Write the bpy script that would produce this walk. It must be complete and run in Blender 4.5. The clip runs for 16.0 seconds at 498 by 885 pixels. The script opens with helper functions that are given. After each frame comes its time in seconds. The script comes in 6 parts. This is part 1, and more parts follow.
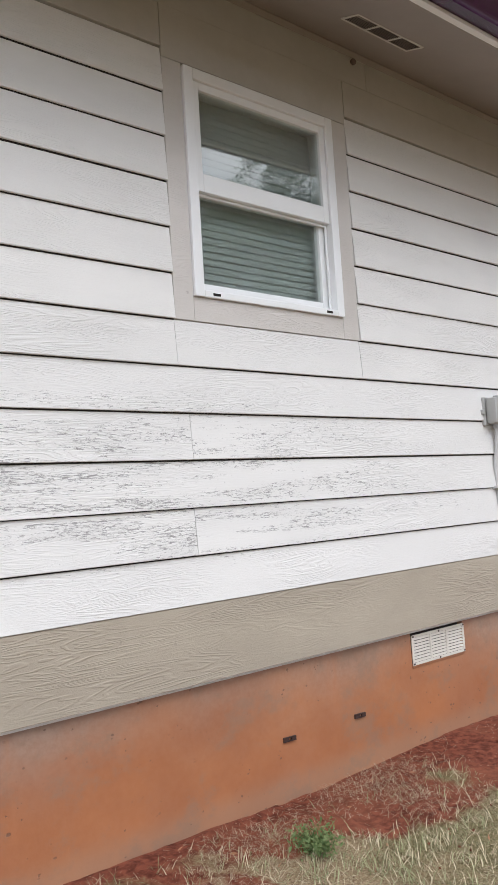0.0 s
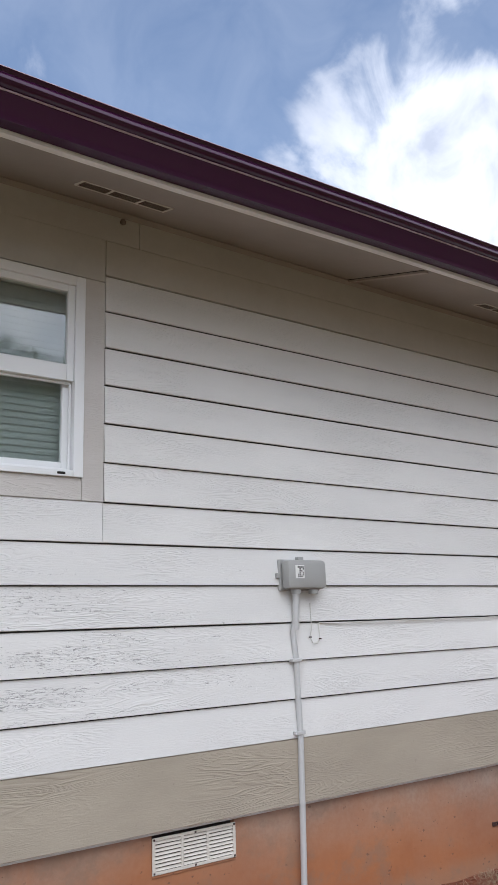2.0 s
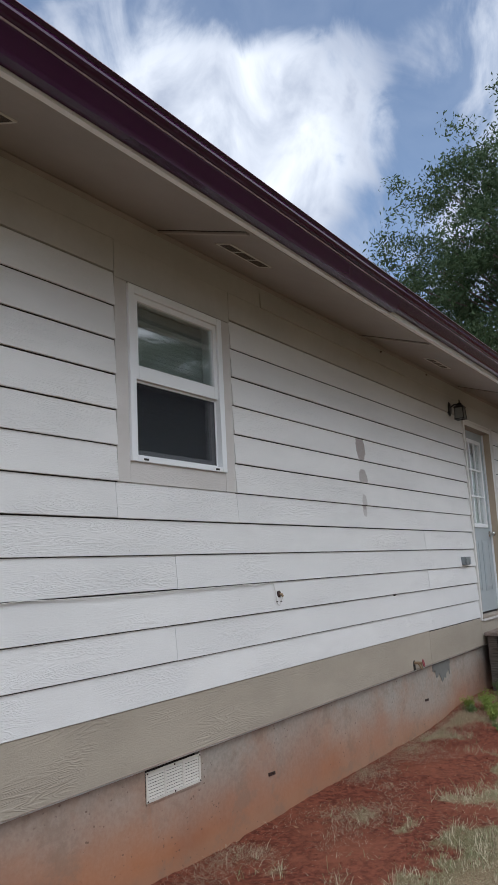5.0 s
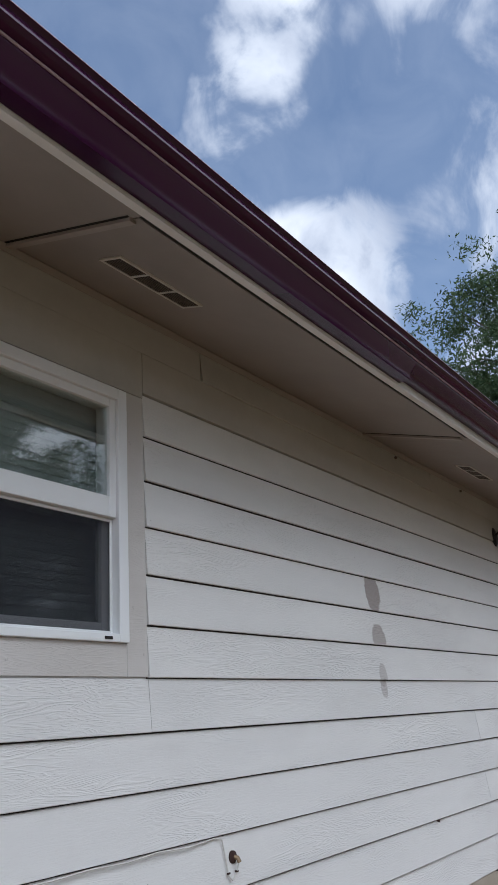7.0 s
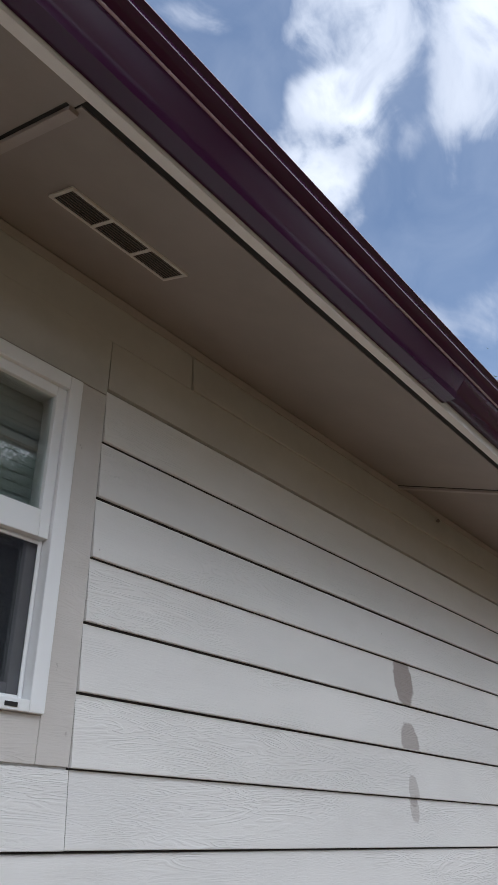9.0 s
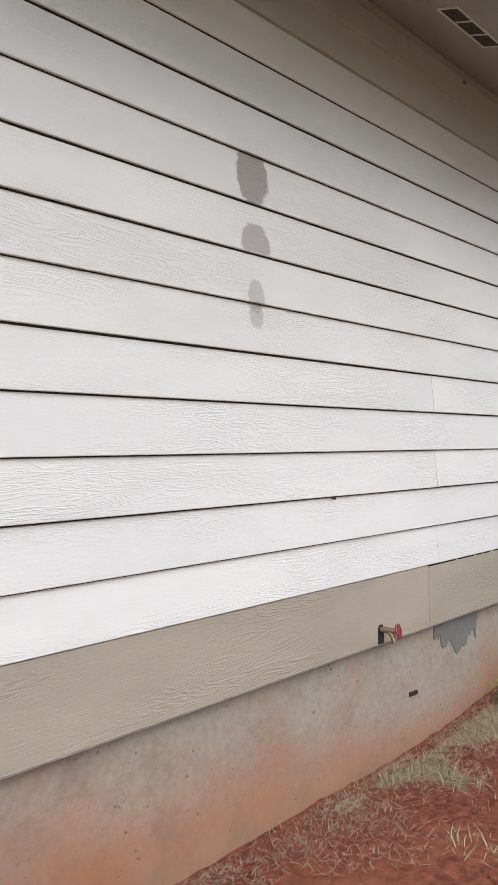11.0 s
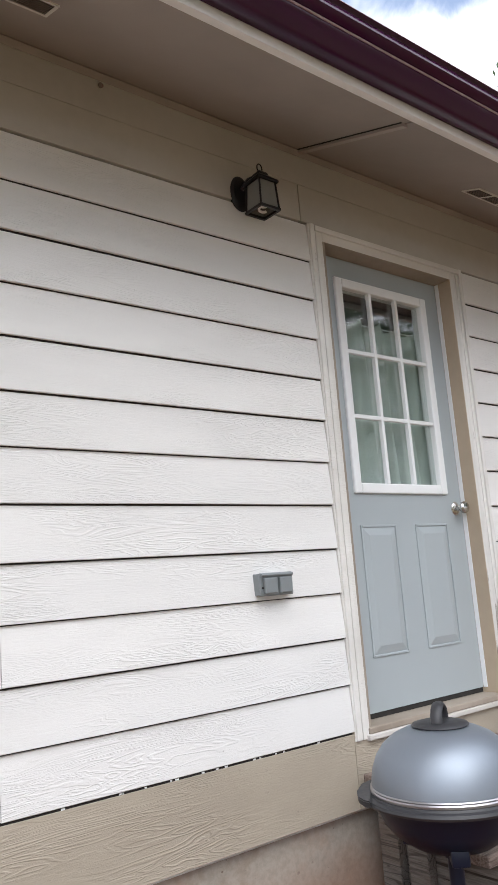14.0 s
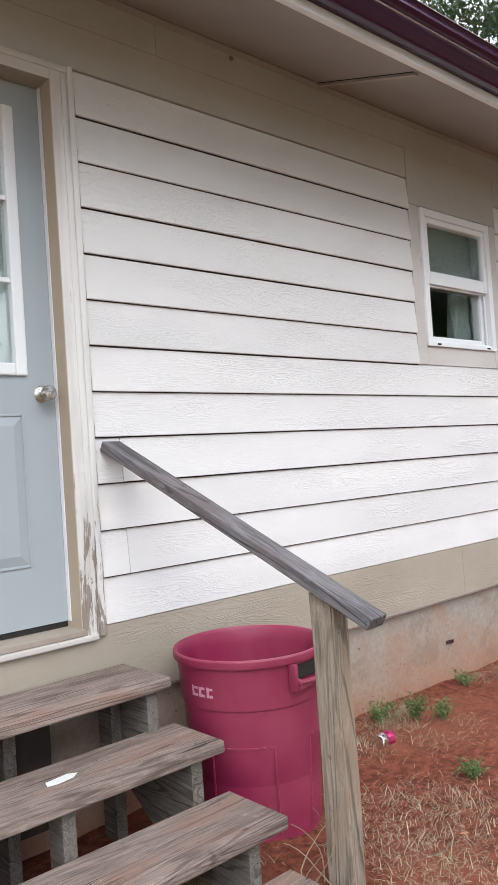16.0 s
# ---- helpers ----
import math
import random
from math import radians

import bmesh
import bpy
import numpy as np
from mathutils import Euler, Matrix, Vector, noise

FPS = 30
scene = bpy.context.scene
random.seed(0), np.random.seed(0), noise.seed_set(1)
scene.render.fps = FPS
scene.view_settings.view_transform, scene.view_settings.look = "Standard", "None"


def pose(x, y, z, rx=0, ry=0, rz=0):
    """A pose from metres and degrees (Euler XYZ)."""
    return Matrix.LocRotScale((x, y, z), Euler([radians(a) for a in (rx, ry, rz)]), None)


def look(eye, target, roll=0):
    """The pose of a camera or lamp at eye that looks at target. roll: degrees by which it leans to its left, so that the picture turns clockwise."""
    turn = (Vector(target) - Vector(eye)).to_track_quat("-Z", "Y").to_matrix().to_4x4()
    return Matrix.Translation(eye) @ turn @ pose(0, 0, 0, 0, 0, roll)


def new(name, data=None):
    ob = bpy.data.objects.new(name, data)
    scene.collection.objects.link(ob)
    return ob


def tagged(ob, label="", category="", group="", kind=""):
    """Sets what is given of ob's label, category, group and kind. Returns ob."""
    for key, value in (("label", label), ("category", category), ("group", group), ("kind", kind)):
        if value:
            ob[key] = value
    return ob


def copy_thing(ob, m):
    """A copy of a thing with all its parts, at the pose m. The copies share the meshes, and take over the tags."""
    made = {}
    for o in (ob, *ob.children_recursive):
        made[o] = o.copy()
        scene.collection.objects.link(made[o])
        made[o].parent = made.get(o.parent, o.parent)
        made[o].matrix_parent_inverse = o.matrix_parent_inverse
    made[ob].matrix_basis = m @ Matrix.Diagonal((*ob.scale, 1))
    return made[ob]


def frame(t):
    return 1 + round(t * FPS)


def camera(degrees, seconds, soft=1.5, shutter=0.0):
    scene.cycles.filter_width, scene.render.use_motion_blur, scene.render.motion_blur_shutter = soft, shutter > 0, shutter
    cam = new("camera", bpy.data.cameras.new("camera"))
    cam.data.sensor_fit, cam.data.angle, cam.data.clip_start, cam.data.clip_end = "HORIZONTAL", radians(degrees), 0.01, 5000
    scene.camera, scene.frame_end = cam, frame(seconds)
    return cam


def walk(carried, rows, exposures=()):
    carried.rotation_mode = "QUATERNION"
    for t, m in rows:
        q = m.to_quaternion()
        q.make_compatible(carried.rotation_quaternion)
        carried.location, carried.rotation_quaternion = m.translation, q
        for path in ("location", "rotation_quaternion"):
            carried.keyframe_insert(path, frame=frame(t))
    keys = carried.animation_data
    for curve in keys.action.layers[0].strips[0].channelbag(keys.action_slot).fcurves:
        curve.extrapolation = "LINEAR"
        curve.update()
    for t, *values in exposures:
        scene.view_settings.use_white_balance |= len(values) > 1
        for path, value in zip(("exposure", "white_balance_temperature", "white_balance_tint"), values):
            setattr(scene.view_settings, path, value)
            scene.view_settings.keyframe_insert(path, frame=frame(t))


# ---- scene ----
cam = camera(36.2, 16.0)
PATH = [
    (0, (0.31, -2.348, 1.12), (1.575, -0.806, 1.264), -3.5),
    (0.5, (0.554, -2.575, 1.238), (1.429, -0.814, 1.6), 2.2),
    (1, (0.905, -2.687, 1.287), (1.659, -0.934, 1.885), 1.2),
    (1.5, (1.261, -2.874, 1.244), (2.127, -1.17, 1.833), -0.1),
    (2, (1.574, -3.047, 1.258), (2.691, -1.456, 1.729), -2.1),
    (2.5, (2.001, -3.076, 1.342), (3.431, -1.724, 1.699), -1.7),
    (3, (2.412, -3.119, 1.377), (3.993, -1.922, 1.637), -2.9),
    (3.5, (2.806, -3.098, 1.322), (4.43, -1.942, 1.487), -1.9),
    (3.7, (2.955, -3.066, 1.319), (4.6, -1.937, 1.465), -1.2),
    (5.8, (4.676, -2.25, 1.479), (6.29, -1.164, 1.939), -3.9),
    (6, (4.925, -2.2, 1.544), (6.516, -1.085, 2.02), -4.2),
    (6.5, (5.285, -1.992, 1.604), (6.857, -0.89, 2.169), -4.9),
    (7, (5.579, -1.896, 1.623), (7.117, -0.825, 2.322), -4.2),
    (7.5, (5.939, -1.815, 1.662), (7.417, -0.79, 2.537), -2.1),
    (8, (6.101, -1.602, 1.727), (7.525, -0.628, 2.738), 0.2),
    (8.2, (6.132, -1.549, 1.734), (7.533, -0.59, 2.79), 0.8),
    (10.5, (6.965, -1.74, 1.325), (8.324, -0.301, 1.609), -2.0),
    (11, (7.346, -1.821, 1.258), (8.813, -0.461, 1.297), -1.4),
    (11.5, (7.75, -1.944, 1.215), (9.099, -0.468, 1.194), -0.2),
    (12, (8.14, -1.947, 1.181), (9.409, -0.401, 1.144), -1.0),
    (12.5, (8.611, -1.98, 1.221), (9.977, -0.52, 1.208), -1.4),
    (13, (9.07, -2.076, 1.252), (10.297, -0.497, 1.278), -2.7),
    (13.5, (9.44, -2.13, 1.321), (10.597, -0.517, 1.563), -3.8),
    (14, (9.773, -2.247, 1.347), (11.008, -0.715, 1.704), -4.3),
    (14.5, (10.192, -2.422, 1.366), (11.471, -0.901, 1.594), -4.3),
    (15, (10.647, -2.466, 1.33), (12.034, -1.035, 1.495), -2.6),
    (15.5, (11.119, -2.525, 1.335), (12.553, -1.135, 1.447), -2.0),
    (16, (11.592, -2.564, 1.323), (12.926, -1.074, 1.371), -3.8),
]
EXPOSURES = [(0, 0.60, 6200, 8), (1, 0.72, 6080, 8), (1.5, 0.47, 6000, 8), (2.0, 0.28, 5980, 8), (2.5, 0.18, 6050, 8), (3.5, 0.02, 5950, 7), (6, -0.08, 5850, 6), (7, -0.03, 5750, 6), (8.2, 0.0, 5750, 6),
             (10.3, 0.42, 6200, 7), (11, 0.65, 6250, 7), (12, 0.72, 6250, 7), (13, 0.76, 6250, 7), (14.5, 0.80, 6200, 8), (16, 0.93, 6150, 8)]
walk(cam, [(t, look(eye, goal, roll)) for t, eye, goal, roll in PATH], EXPOSURES)

# ---- world, sun ----
SUN_EL, SUN_AZ = radians(50), radians(205)          # azimuth clockwise from +y


def world_sky():
    w = bpy.data.worlds.new("sky")
    scene.world = w
    w.use_nodes = True
    nt = w.node_tree
    nt.nodes.clear()
    N, L = nt.nodes.new, nt.links.new
    out, bg = N("ShaderNodeOutputWorld"), N("ShaderNodeBackground")
    sky = N("ShaderNodeTexSky")
    sky.sky_type, sky.sun_disc = "NISHITA", False
    sky.sun_elevation, sky.sun_rotation = SUN_EL, SUN_AZ
    sky.air_density, sky.dust_density, sky.ozone_density = 1.0, 1.2, 2.0
    dim = N("ShaderNodeVectorMath")
    dim.operation = "SCALE"
    dim.inputs["Scale"].default_value = 0.15
    L(sky.outputs[0], dim.inputs[0])
    tc = N("ShaderNodeTexCoord")

    def mth(op, a, b=None, clamp=False):
        m = N("ShaderNodeMath")
        m.operation, m.use_clamp = op, clamp
        for i, v in enumerate((a, b)):
            if v is None:
                continue
            if isinstance(v, (int, float)):
                m.inputs[i].default_value = v
            else:
                L(v, m.inputs[i])
        return m.outputs[0]

    mp = N("ShaderNodeMapping")
    mp.inputs["Scale"].default_value = (1.5, 1.5, 1.1)
    L(tc.outputs["Generated"], mp.inputs[0])
    n1, n2 = N("ShaderNodeTexNoise"), N("ShaderNodeTexNoise")
    for n, s, d in ((n1, 2.6, 9), (n2, 7.5, 8)):
        n.inputs["Scale"].default_value, n.inputs["Detail"].default_value = s, d
        n.inputs["Roughness"].default_value = 0.55
        n.inputs["Distortion"].default_value = 0.6
        L(mp.outputs[0], n.inputs["Vector"])
    total = mth("ADD", mth("MULTIPLY", mth("ADD", n1.outputs[0], n2.outputs[0]), 0.80), -0.30)
    # the banks of cloud: (direction, cosine at the rim, weight)
    for way, rim, weight in CLOUDS:
        d = N("ShaderNodeVectorMath")
        d.operation = "DOT_PRODUCT"
        L(tc.outputs["Generated"], d.inputs[0])
        d.inputs[1].default_value = Vector(way).normalized()
        mr = N("ShaderNodeMapRange")
        mr.interpolation_type = "SMOOTHSTEP"
        L(d.outputs["Value"], mr.inputs[0])
        mr.inputs[1].default_value, mr.inputs[2].default_value = rim, 1.0 - (1.0 - rim) * 0.15
        mr.inputs[3].default_value, mr.inputs[4].default_value = 0.0, weight
        total = mth("ADD", total, mr.outputs[0])
    cov = N("ShaderNodeMapRange")
    cov.interpolation_type = "SMOOTHSTEP"
    L(total, cov.inputs[0])
    cov.inputs[1].default_value, cov.inputs[2].default_value = 0.52, 0.80
    cov.inputs[3].default_value, cov.inputs[4].default_value = 0.13, 1.0
    ramp = N("ShaderNodeValToRGB")
    ramp.color_ramp.elements[0].position, ramp.color_ramp.elements[0].color = 0.35, (1.04, 1.02, 1.05, 1)
    ramp.color_ramp.elements[1].position, ramp.color_ramp.elements[1].color = 0.68, (0.55, 0.57, 0.66, 1)
    L(n2.outputs[0], ramp.inputs[0])
    bright = N("ShaderNodeVectorMath")
    bright.operation = "SCALE"
    # thin cloud shines brightest round the sun
    near_sun = N("ShaderNodeVectorMath")
    near_sun.operation = "DOT_PRODUCT"
    L(tc.outputs["Generated"], near_sun.inputs[0])
    near_sun.inputs[1].default_value = (math.sin(SUN_AZ) * math.cos(SUN_EL), math.cos(SUN_AZ) * math.cos(SUN_EL), math.sin(SUN_EL))
    glow = N("ShaderNodeMapRange")
    glow.interpolation_type = "SMOOTHSTEP"
    L(near_sun.outputs["Value"], glow.inputs[0])
    for k, v in ((1, 0.25), (2, 1.0), (3, 1.08), (4, 1.7)):
        glow.inputs[k].default_value = v
    L(glow.outputs[0], bright.inputs["Scale"])
    L(ramp.outputs[0], bright.inputs[0])
    mix = N("ShaderNodeMix")
    mix.data_type = "RGBA"
    L(cov.outputs[0], mix.inputs[0])
    L(dim.outputs[0], mix.inputs[6])
    L(bright.outputs[0], mix.inputs[7])
    L(mix.outputs[2], bg.inputs[0])
    bg.inputs[1].default_value = 1.0
    L(bg.outputs[0], out.inputs[0])


CLOUDS = [((0.755, 0.39, 0.525), 0.991, 0.25), ((0.71, 0.48, 0.51), 0.986, 0.25), ((0.62, 0.54, 0.57), 0.987, 0.20), ((0.76, 0.48, 0.43), 0.992, 0.16),
          ((0.60, 0.385, 0.70), 0.9958, 0.20), ((0.565, 0.335, 0.755), 0.9958, 0.23), ((0.52, 0.27, 0.81), 0.995, 0.15), ((0.42, 0.20, 0.88), 0.99, 0.05),
          ((0.83, 0.15, 0.53), 0.994, 0.18), ((0.58, 0.05, 0.81), 0.993, 0.12),
          ((0.45, 0.58, 0.68), 0.982, -0.10), ((0.25, 0.70, 0.67), 0.96, -0.05), ((0.70, 0.24, 0.67), 0.993, -0.12), ((0.3, -0.85, 0.45), 0.2, 0.5), ((-0.8, 0.1, 0.4), 0.5, 0.35)]
world_sky()
sun = new("sun", bpy.data.lights.new("sun", "SUN"))
sun.data.energy, sun.data.angle, sun.data.color = 1.08, radians(45), (1.0, 0.96, 0.9)
sun.matrix_world = look((0, 0, 30), Vector((0, 0, 30)) - Vector((math.sin(SUN_AZ) * math.cos(SUN_EL), math.cos(SUN_AZ) * math.cos(SUN_EL), math.sin(SUN_EL))))


# ---- materials ----
class Nodes:
    """A short way to write a node material."""

    def __init__(self, name):
        self.m = bpy.data.materials.new(name)
        self.m.use_nodes = True
        self.nt = self.m.node_tree
        self.b = self.nt.nodes["Principled BSDF"]
        self.pos = self.nt.nodes.new("ShaderNodeNewGeometry").outputs["Position"]

    def node(self, kind):
        n = self.nt.nodes.new(kind)
        return n

    def put(self, sock, v):
        if isinstance(v, (int, float)):
            sock.default_value = v
        elif isinstance(v, (tuple, list)):
            sock.default_value = (*v, 1) if len(v) == 3 and sock.type == "RGBA" else v
        else:
            self.nt.links.new(v, sock)

    def math(self, op, a, b=0.0, clamp=False):
        n = self.nt.nodes.new("ShaderNodeMath")
        n.operation, n.use_clamp = op, clamp
        self.put(n.inputs[0], a)
        self.put(n.inputs[1], b)
        return n.outputs[0]

    def sep(self, v):
        n = self.nt.nodes.new("ShaderNodeSeparateXYZ")
        self.put(n.inputs[0], v)
        return n.outputs

    def scaled(self, scale, shift=None, vec=None):
        n = self.nt.nodes.new("ShaderNodeMapping")
        n.inputs["Scale"].default_value = scale
        self.put(n.inputs[0], vec or self.pos)
        if shift is not None:
            self.put(n.inputs["Location"], shift)
        return n.outputs[0]

    def noise(self, scale=5.0, detail=4.0, rough=0.55, vec=None, distort=0.0):
        n = self.nt.nodes.new("ShaderNodeTexNoise")
        for k, v in (("Scale", scale), ("Detail", detail), ("Roughness", rough), ("Distortion", distort)):
            n.inputs[k].default_value = v
        self.put(n.inputs["Vector"], vec or self.pos)
        return n.outputs[0]

    def remap(self, v, a, b, c=0.0, d=1.0, smooth=True):
        n = self.nt.nodes.new("ShaderNodeMapRange")
        if smooth:
            n.interpolation_type = "SMOOTHSTEP"
        for i, x in enumerate((v, a, b, c, d)):
            self.put(n.inputs[i], x)
        return n.outputs[0]

    def mix(self, f, a, b, kind="MIX"):
        n = self.nt.nodes.new("ShaderNodeMix")
        n.data_type, n.blend_type = "RGBA", kind
        self.put(n.inputs[0], f)
        self.put(n.inputs[6], a)
        self.put(n.inputs[7], b)
        return n.outputs[2]

    def bump(self, height, strength=0.3, distance=0.01, normal=None):
        n = self.nt.nodes.new("ShaderNodeBump")
        n.inputs["Strength"].default_value, n.inputs["Distance"].default_value = strength, distance
        self.put(n.inputs["Height"], height)
        if normal is not None:
            self.put(n.inputs["Normal"], normal)
        return n.outputs[0]

    def done(self, color, rough=0.6, normal=None, metal=0.0, spec=0.5):
        self.put(self.b.inputs["Base Color"], color)
        self.put(self.b.inputs["Roughness"], rough)
        self.put(self.b.inputs["Metallic"], metal)
        self.b.inputs["Specular IOR Level"].default_value = spec
        if normal is not None:
            self.put(self.b.inputs["Normal"], normal)
        return self.m

    def random(self):
        return self.nt.nodes.new("ShaderNodeObjectInfo").outputs["Random"]

    def island(self):
        return self.nt.nodes.new("ShaderNodeNewGeometry").outputs["Random Per Island"]




def embossed(g, per_board=True, strength=0.5, freq=1.0):
    """Pressed wood grain along x: contour lines of a stretched noise. Returns (height, mask)."""
    shift = None
    if per_board:
        c = g.nt.nodes.new("ShaderNodeCombineXYZ")
        r = g.random()
        g.put(c.inputs[0], g.math("MULTIPLY", r, 37.0))
        g.put(c.inputs[2], g.math("MULTIPLY", r, 91.0))
        shift = c.outputs[0]
    v = g.scaled((1.1 * freq, 1.0, 10.0 * freq), shift)
    n = g.noise(1.5, 3.0, 0.55, v, 0.6)
    lines = g.math("SINE", g.math("MULTIPLY", n, 120.0))
    lines = g.remap(lines, -0.2, 1.0)
    fine = g.noise(1.0, 5.0, 0.68, g.scaled((18.0, 1.0, 170.0), shift), 0.5)
    where = g.remap(g.noise(1.0, 2.0, 0.5, g.scaled((1.3, 1.0, 4.0), shift)), 0.42, 0.62)
    h = g.math("ADD", g.math("MULTIPLY", g.math("MULTIPLY", lines, where), 0.75), g.math("MULTIPLY", fine, 0.55))
    return h, where, shift


def siding_material():
    g = Nodes("painted_siding")
    h, where, shift = embossed(g)
    x, y, z = g.sep(g.pos)
    tone = g.noise(1.0, 4.0, 0.6, g.scaled((0.7, 1.0, 2.5), shift))
    base = g.mix(g.remap(tone, 0.3, 0.7), (0.69, 0.68, 0.668), (0.785, 0.772, 0.755))
    base = g.mix(g.math("MULTIPLY", g.random(), 0.5), base, (0.72, 0.71, 0.70))
    # worn paint, heaviest on the low boards at the start of the wall
    low = g.math("MULTIPLY", g.remap(z, 2.0, 1.2), g.remap(z, 0.78, 0.98))
    near = g.remap(x, 6.0, 1.6)
    bands = g.remap(g.noise(1.0, 3.0, 0.6, g.scaled((1.1, 1.0, 14.0), shift)), 0.34, 0.58)
    zone = g.math("ADD", g.math("MULTIPLY", g.math("MULTIPLY", low, near), bands), g.math("MULTIPLY", g.remap(z, 2.2, 1.4), 0.12))
    crack = g.noise(1.0, 8.0, 0.72, g.scaled((26.0, 1.0, 190.0), shift), 1.2)
    thr = g.math("SUBTRACT", 0.74, g.math("MULTIPLY", zone, 0.215))
    worn = g.remap(crack, thr, g.math("ADD", thr, 0.05))
    base = g.mix(g.math("MULTIPLY", worn, 0.75), base, (0.20, 0.19, 0.19))
    grime = g.remap(g.noise(1.0, 5.0, 0.65, g.scaled((1.6, 1.0, 5.0))), 0.55, 0.8)
    base = g.mix(g.math("MULTIPLY", grime, 0.20), base, (0.50, 0.47, 0.44))
    # nail heads and specks
    spot = g.nt.nodes.new("ShaderNodeTexVoronoi")
    spot.inputs["Scale"].default_value = 5.5
    spot.inputs["Randomness"].default_value = 1.0
    g.put(spot.inputs["Vector"], g.pos)
    speck = g.remap(spot.outputs["Distance"], 0.022, 0.012)
    base = g.mix(g.math("MULTIPLY", speck, 0.55), base, (0.25, 0.22, 0.20))
    # three bare patches under one another, where something was taken off
    for cx, cz, rx, rz, lo in ((9.352, 2.265, 0.085, 0.125, 2.166), (9.36, 2.02, 0.080, 0.075, 1.99), (9.355, 1.83, 0.045, 0.062, 1.6), (9.36, 1.765, 0.04, 0.05, 1.6)):
        dx, dz = g.math("DIVIDE", g.math("SUBTRACT", x, cx), rx), g.math("DIVIDE", g.math("SUBTRACT", z, cz), rz)
        d = g.math("SQRT", g.math("ADD", g.math("MULTIPLY", dx, dx), g.math("MULTIPLY", dz, dz)))
        d = g.math("ADD", d, g.math("MULTIPLY", g.math("SUBTRACT", g.noise(22.0, 4.0, 0.6), 0.5), 0.5))
        f = g.math("MULTIPLY", g.math("MULTIPLY", g.remap(d, 1.05, 0.85), g.remap(z, lo - 0.004, lo)), g.remap(z, 2.342, 2.338))
        base = g.mix(g.math("MULTIPLY", f, 0.85 if rz > 0.1 else 0.68 if rz > 0.07 else 0.45), base, g.mix(crack, (0.17, 0.13, 0.115), (0.40, 0.35, 0.33)))
    h = g.math("SUBTRACT", h, g.math("MULTIPLY", worn, 0.5))
    return g.done(base, 0.62, g.bump(h, 0.45, 0.004), spec=0.35)


def wood_paint(name, c1, c2, strength=0.45, rough=0.6, freq=1.0):
    g = Nodes(name)
    h, where, shift = embossed(g, True, freq=freq)
    tone = g.noise(1.0, 5.0, 0.6, g.scaled((1.2, 1.0, 3.0)))
    base = g.mix(g.remap(tone, 0.3, 0.7), c1, c2)
    spot = g.remap(g.noise(30.0, 3.0, 0.6), 0.70, 0.76)
    base = g.mix(g.math("MULTIPLY", spot, 0.35), base, (0.2, 0.17, 0.15))
    return g.done(base, rough, g.bump(h, strength, 0.005), spec=0.35)


def soft_paint(name, c1, c2, rough=0.6, grain=18.0, bump=0.15, spec=0.4, metal=0.0):
    g = Nodes(name)
    a = g.noise(1.3, 5.0, 0.6)
    b = g.noise(grain, 5.0, 0.65)
    base = g.mix(g.remap(g.math("ADD", g.math("MULTIPLY", a, 0.7), g.math("MULTIPLY", b, 0.3)), 0.35, 0.65), c1, c2)
    return g.done(base, g.remap(b, 0.2, 0.8, rough - 0.08, rough + 0.08), g.bump(b, bump, 0.003), spec=spec, metal=metal)


